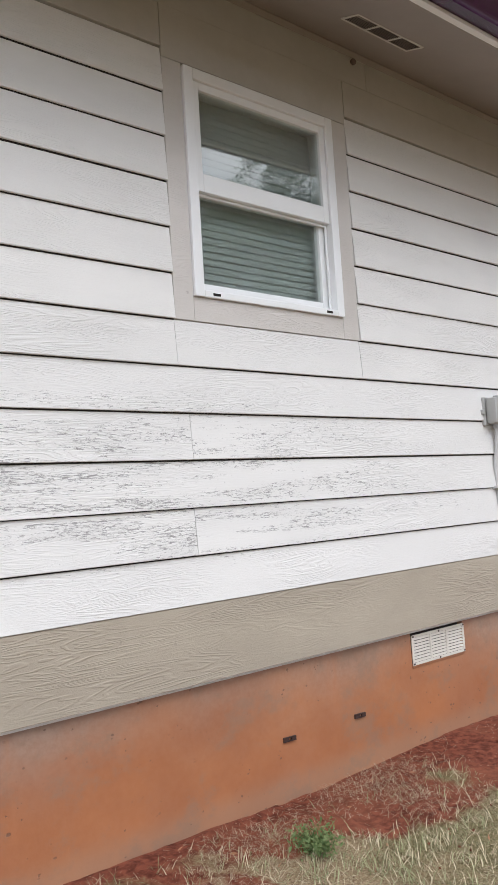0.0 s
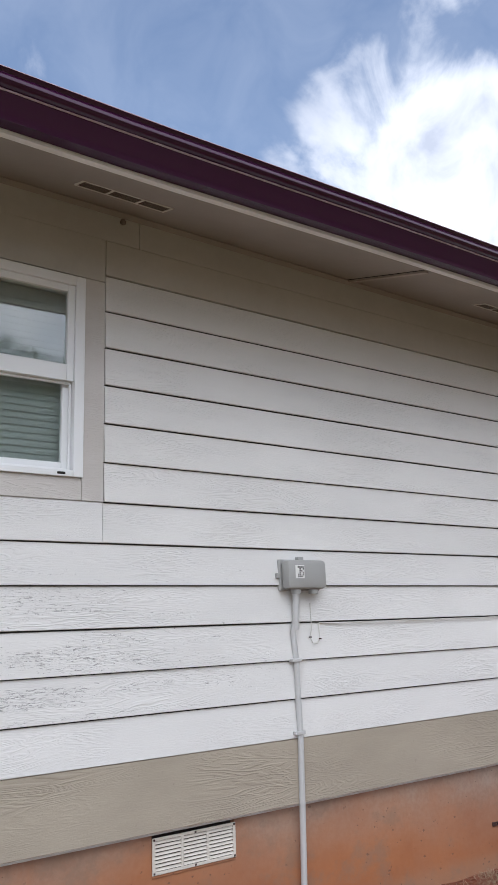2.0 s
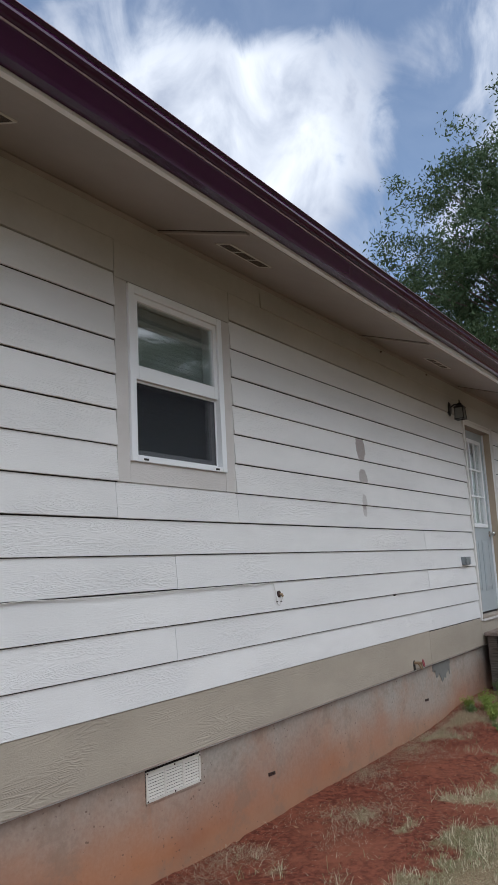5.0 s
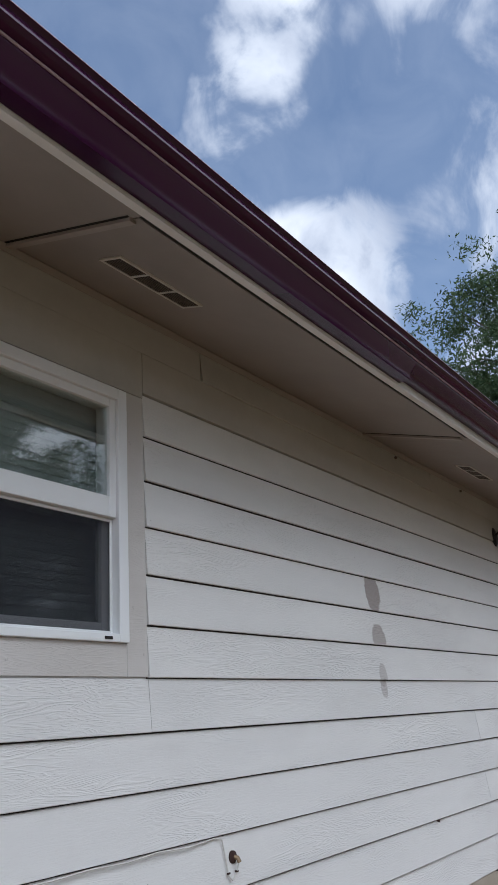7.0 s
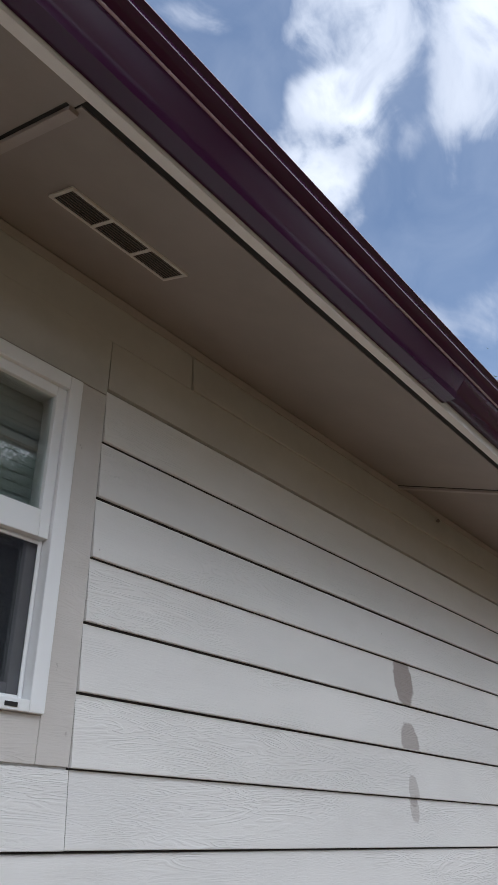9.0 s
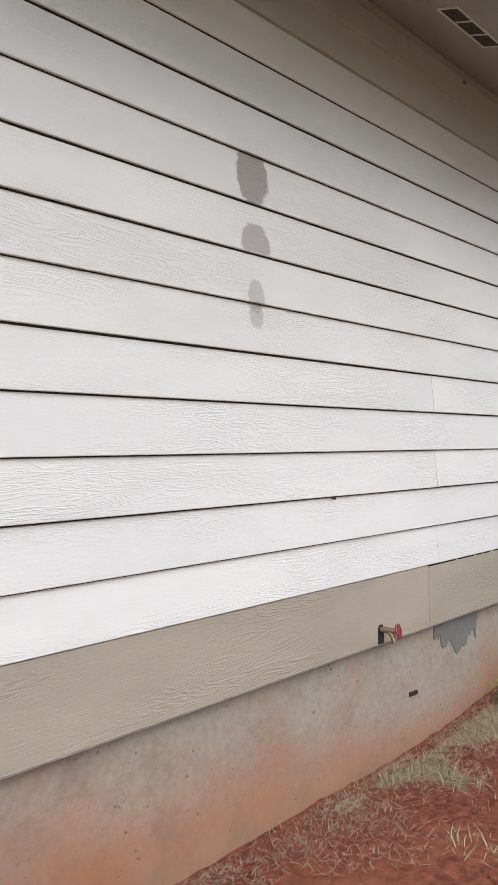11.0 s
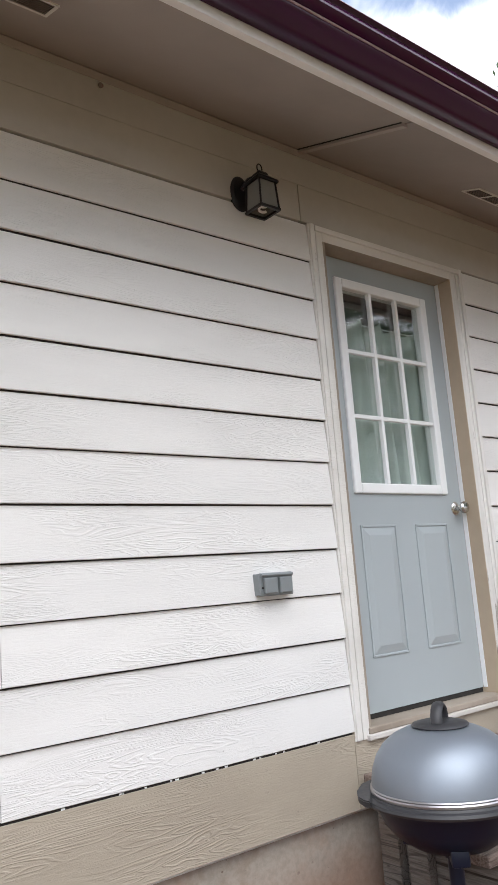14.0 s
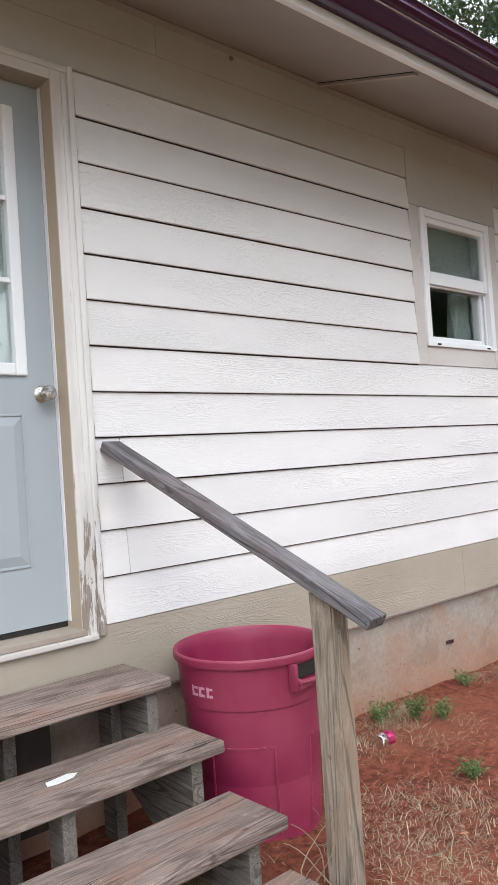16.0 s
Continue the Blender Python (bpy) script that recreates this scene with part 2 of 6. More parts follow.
def foundation_material():
    g = Nodes("stained_concrete")
    x, y, z = g.sep(g.pos)
    n = g.noise(1.0, 6.0, 0.6, g.scaled((1.0, 1.0, 1.6)))
    fine = g.noise(45.0, 5.0, 0.65)
    grey = g.mix(g.remap(fine, 0.3, 0.7), (0.30, 0.27, 0.235), (0.37, 0.335, 0.29))
    # red soil splashed on the foot, over most of the height at the start of the wall
    reach = g.remap(x, 4.5, 9.5, 0.30, -0.06, False)
    lvl = g.math("ADD", g.math("ADD", 0.12, reach), g.math("MULTIPLY", g.math("SUBTRACT", n, 0.5), 0.65))
    red = g.remap(g.math("SUBTRACT", lvl, z), -0.36, 0.34)
    orange = g.mix(g.remap(g.noise(1.6, 5.0, 0.6), 0.3, 0.7), (0.40, 0.145, 0.050), (0.30, 0.10, 0.035))
    base = g.mix(g.math("MULTIPLY", red, 0.90), grey, orange)
    tint = g.remap(g.noise(2.4, 6.0, 0.65), 0.45, 0.7)
    base = g.mix(g.math("MULTIPLY", tint, 0.40), base, (0.35, 0.165, 0.095))
    foot = g.remap(z, 0.05, -0.07)
    base = g.mix(g.math("MULTIPLY", foot, 0.45), base, (0.33, 0.22, 0.15))
    blot = g.remap(g.noise(1.0, 7.0, 0.72, g.scaled((3.0, 1.0, 4.0))), 0.50, 0.64)
    base = g.mix(g.math("MULTIPLY", blot, 0.45), base, (0.22, 0.16, 0.12))
    # runs of rust and damp, air holes
    streak = g.remap(g.noise(1.0, 4.0, 0.6, g.scaled((7.0, 1.0, 0.7))), 0.60, 0.75)
    base = g.mix(g.math("MULTIPLY", streak, 0.3), base, (0.42, 0.17, 0.08))
    pits = g.nt.nodes.new("ShaderNodeTexVoronoi")
    pits.inputs["Scale"].default_value = 31.0
    g.put(pits.inputs["Vector"], g.scaled((1.0, 1.0, 1.5)))
    some = g.remap(g.noise(2.6, 3.0, 0.6), 0.44, 0.54)
    size = g.remap(g.noise(19.0, 3.0, 0.7), 0.46, 0.70, 0.0, 0.28)
    ragged = g.math("ADD", pits.outputs["Distance"], g.math("MULTIPLY", g.math("SUBTRACT", g.noise(90.0, 3.0, 0.7), 0.5), 0.35))
    hole = g.math("MULTIPLY", g.remap(g.math("SUBTRACT", ragged, size), 0.04, -0.02), some)
    base = g.mix(g.math("MULTIPLY", hole, 0.65), base, (0.13, 0.08, 0.06))
    h = g.math("SUBTRACT", g.math("MULTIPLY", fine, 0.35), hole)
    return g.done(base, 0.85, g.bump(h, 0.6, 0.004), spec=0.2)


def ground_material():
    g = Nodes("red_soil_and_turf")
    a = g.noise(1.4, 8.0, 0.62)
    b = g.noise(26.0, 8.0, 0.7)
    c = g.noise(140.0, 4.0, 0.7)
    soil = g.mix(g.remap(b, 0.32, 0.68), (0.085, 0.026, 0.017), (0.24, 0.080, 0.050))
    soil = g.mix(g.math("MULTIPLY", g.remap(a, 0.45, 0.7), 0.6), soil, (0.26, 0.10, 0.06))
    litter = g.mix(g.remap(c, 0.35, 0.65), (0.14, 0.10, 0.055), (0.42, 0.34, 0.22))
    at = g.nt.nodes.new("ShaderNodeAttribute")
    at.attribute_name = "cover"
    far = g.remap(g.noise(0.55, 6.0, 0.6), 0.60, 0.72)
    cov = g.math("SUBTRACT", at.outputs["Fac"], g.math("MULTIPLY", far, g.math("MULTIPLY", g.remap(g.sep(g.pos)[1], -3.2, -5.0), 0.8)))
    f = g.remap(g.math("ADD", cov, g.math("MULTIPLY", g.math("SUBTRACT", b, 0.5), 0.9)), 0.35, 0.75)
    litter = g.mix(g.math("MULTIPLY", g.remap(g.noise(1.1, 7.0, 0.65), 0.42, 0.62), 0.7), litter, g.mix(g.remap(c, 0.35, 0.65), (0.06, 0.075, 0.03), (0.19, 0.20, 0.10)))
    base = g.mix(g.math("MULTIPLY", f, 0.85), soil, litter)
    bits = g.nt.nodes.new("ShaderNodeTexVoronoi")
    bits.inputs["Scale"].default_value = 42.0
    g.put(bits.inputs["Vector"], g.pos)
    stone = g.math("MULTIPLY", g.remap(bits.outputs["Distance"], 0.20, 0.12), g.remap(g.noise(9.0, 3.0, 0.6), 0.55, 0.65))
    base = g.mix(g.math("MULTIPLY", stone, 0.6), base, (0.42, 0.28, 0.20))
    h = g.math("ADD", b, g.math("ADD", g.math("MULTIPLY", c, 0.4), g.math("MULTIPLY", stone, 0.3)))
    return g.done(base, 0.95, g.bump(h, 0.8, 0.010), spec=0.1)


def peeling_casing():
    g = Nodes("peeling_white_casing")
    x, y, z = g.sep(g.pos)
    tone = g.noise(1.0, 5.0, 0.6, g.scaled((14.0, 14.0, 1.6)))
    white = g.mix(g.remap(tone, 0.35, 0.65), (0.60, 0.585, 0.56), (0.74, 0.725, 0.70))
    flakes = g.noise(1.0, 7.0, 0.68, g.scaled((34.0, 34.0, 5.0)), 0.8)
    reach = g.remap(z, 1.45, 0.80, 0.0, 0.20)
    bare = g.remap(g.math("ADD", flakes, reach), 0.655, 0.70)
    wood = g.mix(g.noise(1.0, 5.0, 0.7, g.scaled((90.0, 90.0, 3.0))), (0.16, 0.13, 0.11), (0.40, 0.35, 0.30))
    base = g.mix(bare, white, wood)
    return g.done(base, 0.7, g.bump(g.math("SUBTRACT", tone, bare), 0.6, 0.002), spec=0.3)


def weathered_wood(name, c1, c2, c3, axis="x"):
    """Old sawn boards: wandering growth rings, fine fibres, knots, splits and stains."""
    g = Nodes(name)
    k = "xyz".index(axis)
    along = lambda a, c: tuple(a if i == k else c for i in range(3))
    c = g.nt.nodes.new("ShaderNodeCombineXYZ")
    rnd = g.random()
    r = g.math("MULTIPLY", rnd, 23.0)
    for i in range(3):
        g.put(c.inputs[i], r)
    tc = g.nt.nodes.new("ShaderNodeTexCoord").outputs["Object"]
    slow = g.noise(1.0, 2.5, 0.45, g.scaled(along(0.55, 8.0), c.outputs[0], tc), 0.5)
    wave = g.math("SINE", g.math("MULTIPLY", slow, 105.0))
    rings = g.remap(wave, 0.45, 1.0)
    fibre = g.noise(1.0, 6.0, 0.7, g.scaled(along(7.0, 150.0), c.outputs[0], tc), 0.3)
    patch = g.noise(1.0, 5.0, 0.6, g.scaled(along(2.2, 6.0), c.outputs[0], tc), 0.4)
    wear = g.noise(1.0, 6.0, 0.7, g.scaled(along(9.0, 22.0), c.outputs[0], tc), 0.6)
    base = g.mix(g.remap(g.math("ADD", g.math("MULTIPLY", fibre, 0.55), g.math("MULTIPLY", patch, 0.45)), 0.36, 0.62), c1, c2)
    base = g.mix(g.math("MULTIPLY", g.remap(g.math("ADD", patch, g.math("MULTIPLY", g.math("SUBTRACT", rnd, 0.5), 0.12)), 0.48, 0.62), 0.6), base, c3)
    strong = g.remap(g.noise(1.0, 3.0, 0.5, g.scaled(along(1.4, 4.0), c.outputs[0], tc)), 0.38, 0.62, 0.08, 0.60)
    base = g.mix(g.math("MULTIPLY", rings, strong), base, tuple(0.30 * q for q in c1))
    base = g.mix(g.math("MULTIPLY", g.remap(wear, 0.56, 0.72), 0.45), base, tuple(min(1, 1.25 * q) for q in c2))
    base = g.mix(g.math("MULTIPLY", g.remap(wear, 0.40, 0.30), 0.6), base, tuple(0.35 * q for q in c1))
    split = g.remap(g.noise(1.0, 3.0, 0.5, g.scaled(along(1.3, 46.0), c.outputs[0], tc)), 0.69, 0.73)
    base = g.mix(g.math("MULTIPLY", split, 0.85), base, (0.03, 0.024, 0.02))
    h = g.math("SUBTRACT", g.math("SUBTRACT", fibre, g.math("MULTIPLY", rings, 0.6)), g.math("MULTIPLY", split, 1.5))
    return g.done(base, 0.85, g.bump(h, 0.7, 0.003), spec=0.2)


def plain(name, color, rough=0.5, metal=0.0, spec=0.5, grain=40.0, vary=0.12, bump=0.05):
    g = Nodes(name)
    n = g.noise(grain, 4.0, 0.6)
    m = g.noise(grain * 0.15, 3.0, 0.5)
    dark = tuple(k * (1 - vary) for k in color)
    base = g.mix(g.math("MULTIPLY", g.math("ADD", n, m), 0.5), dark, tuple(min(1, k * (1 + vary)) for k in color))
    return g.done(base, g.remap(n, 0.2, 0.8, max(0.02, rough - 0.05), rough + 0.05), g.bump(n, bump, 0.002), metal=metal, spec=spec)


def glass_material(tint=(0.90, 0.925, 0.915)):
    m = bpy.data.materials.new("window_glass")
    m.use_nodes = True
    nt = m.node_tree
    nt.nodes.clear()
    N, L = nt.nodes.new, nt.links.new
    out, mx, tr, gl, lw = (N("ShaderNodeOutputMaterial"), N("ShaderNodeMixShader"), N("ShaderNodeBsdfTransparent"),
                           N("ShaderNodeBsdfGlossy"), N("ShaderNodeLayerWeight"))
    tr.inputs[0].default_value = (*tint, 1)
    gl.inputs["Roughness"].default_value = 0.015
    gl.inputs[0].default_value = (1, 1, 1, 1)
    lw.inputs[0].default_value = 0.5
    rise, add = N("ShaderNodeMath"), N("ShaderNodeMath")
    rise.operation, add.operation = "POWER", "MULTIPLY_ADD"
    rise.inputs[1].default_value = 3.4
    add.inputs[1].default_value, add.inputs[2].default_value = 0.8, 0.10
    L(lw.outputs["Facing"], rise.inputs[0])
    L(rise.outputs[0], add.inputs[0])
    L(add.outputs[0], mx.inputs[0])
    L(tr.outputs[0], mx.inputs[1])
    L(gl.outputs[0], mx.inputs[2])
    L(mx.outputs[0], out.inputs[0])
    return m


def screen_material():
    """Fine black insect mesh, seen as a half-clear veil."""
    m = bpy.data.materials.new("insect_mesh")
    m.use_nodes = True
    nt = m.node_tree
    nt.nodes.clear()
    out, mx, tr, df = (nt.nodes.new(k) for k in ("ShaderNodeOutputMaterial", "ShaderNodeMixShader", "ShaderNodeBsdfTransparent", "ShaderNodeBsdfDiffuse"))
    df.inputs[0].default_value = (0.035, 0.035, 0.045, 1)
    mx.inputs[0].default_value = 0.42
    nt.links.new(tr.outputs[0], mx.inputs[1])
    nt.links.new(df.outputs[0], mx.inputs[2])
    nt.links.new(mx.outputs[0], out.inputs[0])
    return m


def leaf_material(name, c1, c2, rough=0.6):
    g = Nodes(name)
    base = g.mix(g.island(), c1, c2)
    g.b.inputs["Subsurface Weight"].default_value = 0.0
    m = g.done(base, rough, spec=0.25)
    tl = g.nt.nodes.new("ShaderNodeBsdfTranslucent")
    g.put(tl.inputs[0], base)
    mx = g.nt.nodes.new("ShaderNodeMixShader")
    mx.inputs[0].default_value = 0.3
    g.nt.links.new(g.b.outputs[0], mx.inputs[1])
    g.nt.links.new(tl.outputs[0], mx.inputs[2])
    g.nt.links.new(mx.outputs[0], g.nt.nodes["Material Output"].inputs[0])
    return m


def turf_material():
    g = Nodes("turf_blades")
    r = g.island()
    where = g.remap(g.math("ADD", g.noise(2.6, 5.0, 0.65), g.math("MULTIPLY", g.math("SUBTRACT", r, 0.5), 0.45)), 0.42, 0.62)
    straw = g.mix(r, (0.60, 0.52, 0.37), (0.36, 0.29, 0.19))
    green = g.mix(r, (0.14, 0.17, 0.08), (0.30, 0.31, 0.17))
    return g.done(g.mix(where, straw, green), 0.75, spec=0.2)


M_SIDING = siding_material()
# siding paint darkened: part of the eave's shade is in this colour
M_FRIEZE_SHADED = soft_paint("shaded_frieze_paint", (0.44, 0.42, 0.385), (0.50, 0.478, 0.44), 0.6)
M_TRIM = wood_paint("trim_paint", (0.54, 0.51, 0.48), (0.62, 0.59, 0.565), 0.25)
M_SKIRT = wood_paint("skirt_paint", (0.35, 0.305, 0.245), (0.41, 0.36, 0.29), 0.45, 0.55, 0.7)
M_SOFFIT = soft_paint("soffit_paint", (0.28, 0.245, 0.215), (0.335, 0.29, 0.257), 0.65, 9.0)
M_BATTEN_PALE = soft_paint("pale_batten_paint", (0.36, 0.31, 0.28), (0.43, 0.37, 0.335), 0.6, 14.0)
M_BATTEN = soft_paint("batten_paint", (0.13, 0.10, 0.085), (0.22, 0.175, 0.145), 0.7, 20.0)
M_FASCIA = soft_paint("fascia_paint", (0.70, 0.68, 0.66), (0.78, 0.76, 0.74), 0.55)
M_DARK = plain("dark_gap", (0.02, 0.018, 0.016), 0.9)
M_CONCRETE = foundation_material()
M_GROUND = ground_material()
M_GUTTER = plain("maroon_enamel", (0.040, 0.006, 0.034), 0.17, 0.0, 0.42, 5.0, 0.04, 0.0)
# pale mauve: the highlight along gutter bead and lip, set as colour
M_EDGE_GLINT = plain("gutter_edge_glint", (0.42, 0.30, 0.36), 0.25, 0.0, 0.8, 30.0, 0.15, 0.0)
M_ROOF = soft_paint("asphalt_shingle", (0.05, 0.045, 0.045), (0.09, 0.08, 0.08), 0.9, 60.0, 0.6)
M_VINYL = plain("white_vinyl", (0.82, 0.83, 0.84), 0.35, 0.0, 0.5, 12.0, 0.04)
M_GLASS = glass_material()
M_SCREEN = screen_material()
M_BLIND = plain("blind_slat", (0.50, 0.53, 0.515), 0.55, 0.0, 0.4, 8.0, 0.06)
# same slats as above, with shade put into a darker colour
M_BLIND_SHADED = plain("shaded_blind_slat", (0.38, 0.41, 0.40), 0.55, 0.0, 0.4, 8.0, 0.08)
M_ROOM = plain("room_paint", (0.32, 0.31, 0.29), 0.8)
M_DOOR = plain("grey_door_paint", (0.37, 0.41, 0.43), 0.38, 0.0, 0.5, 6.0, 0.05, 0.04)
M_CASING_SOUND = wood_paint("white_casing_paint", (0.62, 0.60, 0.57), (0.74, 0.72, 0.69), 0.3, 0.55)
M_CASING = peeling_casing()
M_JAMB = soft_paint("tan_jamb", (0.42, 0.34, 0.25), (0.48, 0.39, 0.29), 0.6)
# darker jamb copy: reveal shade in the colour; also the scuffed threshold
M_JAMB_SHADE_WORN = soft_paint("shaded_jamb_worn_sill", (0.27, 0.225, 0.18), (0.36, 0.31, 0.26), 0.65)
M_STEEL = plain("brushed_steel", (0.55, 0.53, 0.50), 0.25, 1.0)
M_CURTAIN = plain("pale_curtain", (0.60, 0.65, 0.62), 0.85, 0.0, 0.2, 90.0, 0.06, 0.1)
M_BLACK = plain("black_metal", (0.009, 0.008, 0.011), 0.4)
M_FROST = plain("frosted_pane", (0.22, 0.22, 0.21), 0.2, 0.0, 0.6)
M_BULB = plain("bulb_glass", (0.75, 0.75, 0.72), 0.3)
M_BOX = plain("grey_plastic", (0.36, 0.36, 0.35), 0.45, 0.0, 0.4, 30.0, 0.08)
M_OUTLET = plain("grey_cast_metal", (0.23, 0.25, 0.26), 0.4, 0.3, 0.5)
M_PIPE = plain("grey_conduit", (0.52, 0.52, 0.52), 0.45)
M_WIRE = plain("white_cable", (0.62, 0.60, 0.57), 0.5)
M_LABEL = plain("paper_label", (0.75, 0.75, 0.73), 0.6)
M_RED = plain("red_enamel", (0.22, 0.028, 0.034), 0.45, 0.0, 0.5, 60.0, 0.35)
M_BRASS = plain("tarnished_brass", (0.30, 0.22, 0.14), 0.45, 0.8)
M_RUST = plain("rusty_steel", (0.045, 0.022, 0.018), 0.8, 0.2)
M_VENT = plain("vent_enamel", (0.62, 0.58, 0.52), 0.55, 0.0, 0.4, 25.0, 0.2)
M_CEMENT = soft_paint("grey_cement_patch", (0.15, 0.15, 0.14), (0.24, 0.235, 0.22), 0.85, 14.0, 0.5)
M_TREAD = weathered_wood("weathered_plank", (0.14, 0.105, 0.09), (0.33, 0.265, 0.23), (0.22, 0.13, 0.095), "x")
M_STRINGER = weathered_wood("grey_plank", (0.10, 0.088, 0.078), (0.22, 0.20, 0.18), (0.12, 0.085, 0.065), "y")
M_POST = weathered_wood("weathered_post", (0.20, 0.16, 0.12), (0.38, 0.325, 0.26), (0.25, 0.175, 0.12), "z")
# colour of the shade under the steps
M_STEP_SHADE = soft_paint("under_step_shade", (0.035, 0.028, 0.025), (0.07, 0.055, 0.045), 0.85)
M_RAIL = weathered_wood("grey_rail", (0.10, 0.092, 0.095), (0.22, 0.21, 0.215), (0.11, 0.08, 0.075), "y")
M_CAN = soft_paint("raspberry_plastic", (0.24, 0.016, 0.062), (0.33, 0.055, 0.105), 0.42, 7.0, 0.05, 0.45)
M_LID = plain("silver_enamel", (0.26, 0.29, 0.335), 0.50, 0.75, 0.5, 300.0, 0.03, 0.0)
M_MARK = plain("faded_print", (0.50, 0.24, 0.31), 0.5)
M_CHROME = plain("bright_trim", (0.42, 0.41, 0.43), 0.35, 0.9)
M_BOWL = plain("black_enamel", (0.006, 0.009, 0.022), 0.38, 0.0, 0.3)
M_RUBBER = plain("dark_grey_plastic", (0.030, 0.030, 0.034), 0.5)
M_BARK = soft_paint("bark", (0.10, 0.08, 0.06), (0.17, 0.14, 0.11), 0.9, 30.0, 0.6)
M_LEAF = leaf_material("tree_leaf", (0.045, 0.085, 0.035), (0.12, 0.17, 0.08))
M_WEED = leaf_material("weed_leaf", (0.15, 0.23, 0.045), (0.36, 0.43, 0.11))
M_HERB = leaf_material("herb_leaf", (0.09, 0.15, 0.05), (0.24, 0.30, 0.13))
M_TURF = turf_material()
M_STRAW = leaf_material("straw", (0.54, 0.45, 0.33), (0.30, 0.21, 0.14))
M_DEAD = leaf_material("dead_leaf", (0.45, 0.20, 0.12), (0.30, 0.16, 0.09))
M_FOIL = plain("crumpled_foil", (0.7, 0.7, 0.7), 0.25, 1.0)


# ---- building blocks ----
def boxed(bm, x0, x1, y0, y1, z0, z1, bevel=0.0, m=None):
    """A box into bm, with its edges rounded off; m: a turn and shift."""
    made = bmesh.ops.create_cube(bm, size=1)["verts"]
    for v in made:
        v.co = Vector(((x0 + x1) / 2 + v.co.x * (x1 - x0), (y0 + y1) / 2 + v.co.y * (y1 - y0), (z0 + z1) / 2 + v.co.z * (z1 - z0)))
    if bevel:
        edges = list({e for v in made for e in v.link_edges})
        made = list({v for f in bmesh.ops.bevel(bm, geom=edges, offset=bevel, segments=2, affect="EDGES", profile=0.5)["faces"] for v in f.verts} | {v for v in made if v.is_valid})
    if m is not None:
        bmesh.ops.transform(bm, matrix=m, verts=[v for v in made if v.is_valid])
    return bm


def lathe(bm, profile, center=(0, 0), n=40):
    """Turns (radius, z) pairs round the z axis."""
    rings = []
    for r, z in profile:
        rings.append([bm.verts.new((center[0] + r * math.cos(2 * math.pi * i / n), center[1] + r * math.sin(2 * math.pi * i / n), z)) for i in range(n)])
    for a, b in zip(rings, rings[1:]):
        for i in range(n):
            bm.faces.new((a[i], a[(i + 1) % n], b[(i + 1) % n], b[i]))
    for ring, flip in ((rings[0], True), (rings[-1], False)):
        if (profile[0] if flip else profile[-1])[0] > 1e-4:
            bm.faces.new(ring[::-1] if flip else ring)
    return bm


def tube(bm, pts, radii, n=8):
    """A tube through points, with a radius at each."""
    if isinstance(radii, (int, float)):
        radii = [radii] * len(pts)
    pts = [Vector(p) for p in pts]
    rings, side = [], None
    for i, p in enumerate(pts):
        way = (pts[min(i + 1, len(pts) - 1)] - pts[max(i - 1, 0)]).normalized()
        if side is None:
            side = way.orthogonal().normalized()
        side = (side - way * side.dot(way)).normalized()
        up = way.cross(side)
        rings.append([bm.verts.new(p + radii[i] * (math.cos(2 * math.pi * k / n) * side + math.sin(2 * math.pi * k / n) * up)) for k in range(n)])
    for a, b in zip(rings, rings[1:]):
        for k in range(n):
            bm.faces.new((a[k], a[(k + 1) % n], b[(k + 1) % n], b[k]))
    bm.faces.new(rings[0][::-1])
    bm.faces.new(rings[-1])
    return bm


def extruded_x(bm, profile, x0, x1):
    """A closed (y, z) outline drawn out along x."""
    a = [bm.verts.new((x0, y, z)) for y, z in profile]
    b = [bm.verts.new((x1, y, z)) for y, z in profile]
    k = len(profile)
    for i in range(k):
        bm.faces.new((a[i], a[(i + 1) % k], b[(i + 1) % k], b[i]))
    bm.faces.new(a[::-1])
    bm.faces.new(b)
    return bm


def mesh_of(name, bm, material, smooth=False):
    bmesh.ops.recalc_face_normals(bm, faces=bm.faces)
    me = bpy.data.meshes.new(name)
    bm.to_mesh(me)
    bm.free()
    me.materials.append(material)
    if smooth:
        for p in me.polygons:
            p.use_smooth = True
        me.set_sharp_from_angle(angle=radians(38))
    return me


def part(name, bm, material, parent=None, label="", smooth=False, kind=""):
    ob = new(name, mesh_of(name, bm, material, smooth))
    ob.parent = parent
    return tagged(ob, label=label, kind=kind)


def thing(name, label, category, at=(0, 0, 0), group=""):
    """An Empty at a thing's base; its parts are built in world places and hung under it."""
    ob = tagged(new(name), label, category, group)
    ob.empty_display_size = 0.1
    ob.location = at
    return ob


def hang(ob, parent):
    """Parents ob, keeping it where it was built."""
    ob.parent = parent
    base = Vector(parent.location)
    up = parent.parent
    while up:
        base += up.location
        up = up.parent
    ob.location = -base
    return ob


def piece(name, bm, material, parent, label="", smooth=False, kind=""):
    return hang(part(name, bm, material, None, label, smooth, kind), parent)


def raw_mesh(name, verts, faces, material):
    """A mesh from arrays; faces: equal-sided rows of vertex numbers."""
    me = bpy.data.meshes.new(name)
    me.vertices.add(len(verts))
    me.vertices.foreach_set("co", np.asarray(verts, np.float32).ravel())
    k = faces.shape[1]
    me.loops.add(faces.size)
    me.loops.foreach_set("vertex_index", faces.astype(np.int32).ravel())
    me.polygons.add(len(faces))
    me.polygons.foreach_set("loop_start", np.arange(0, faces.size, k, dtype=np.int32))
    me.update(calc_edges=True)
    me.materials.append(material)
    return me


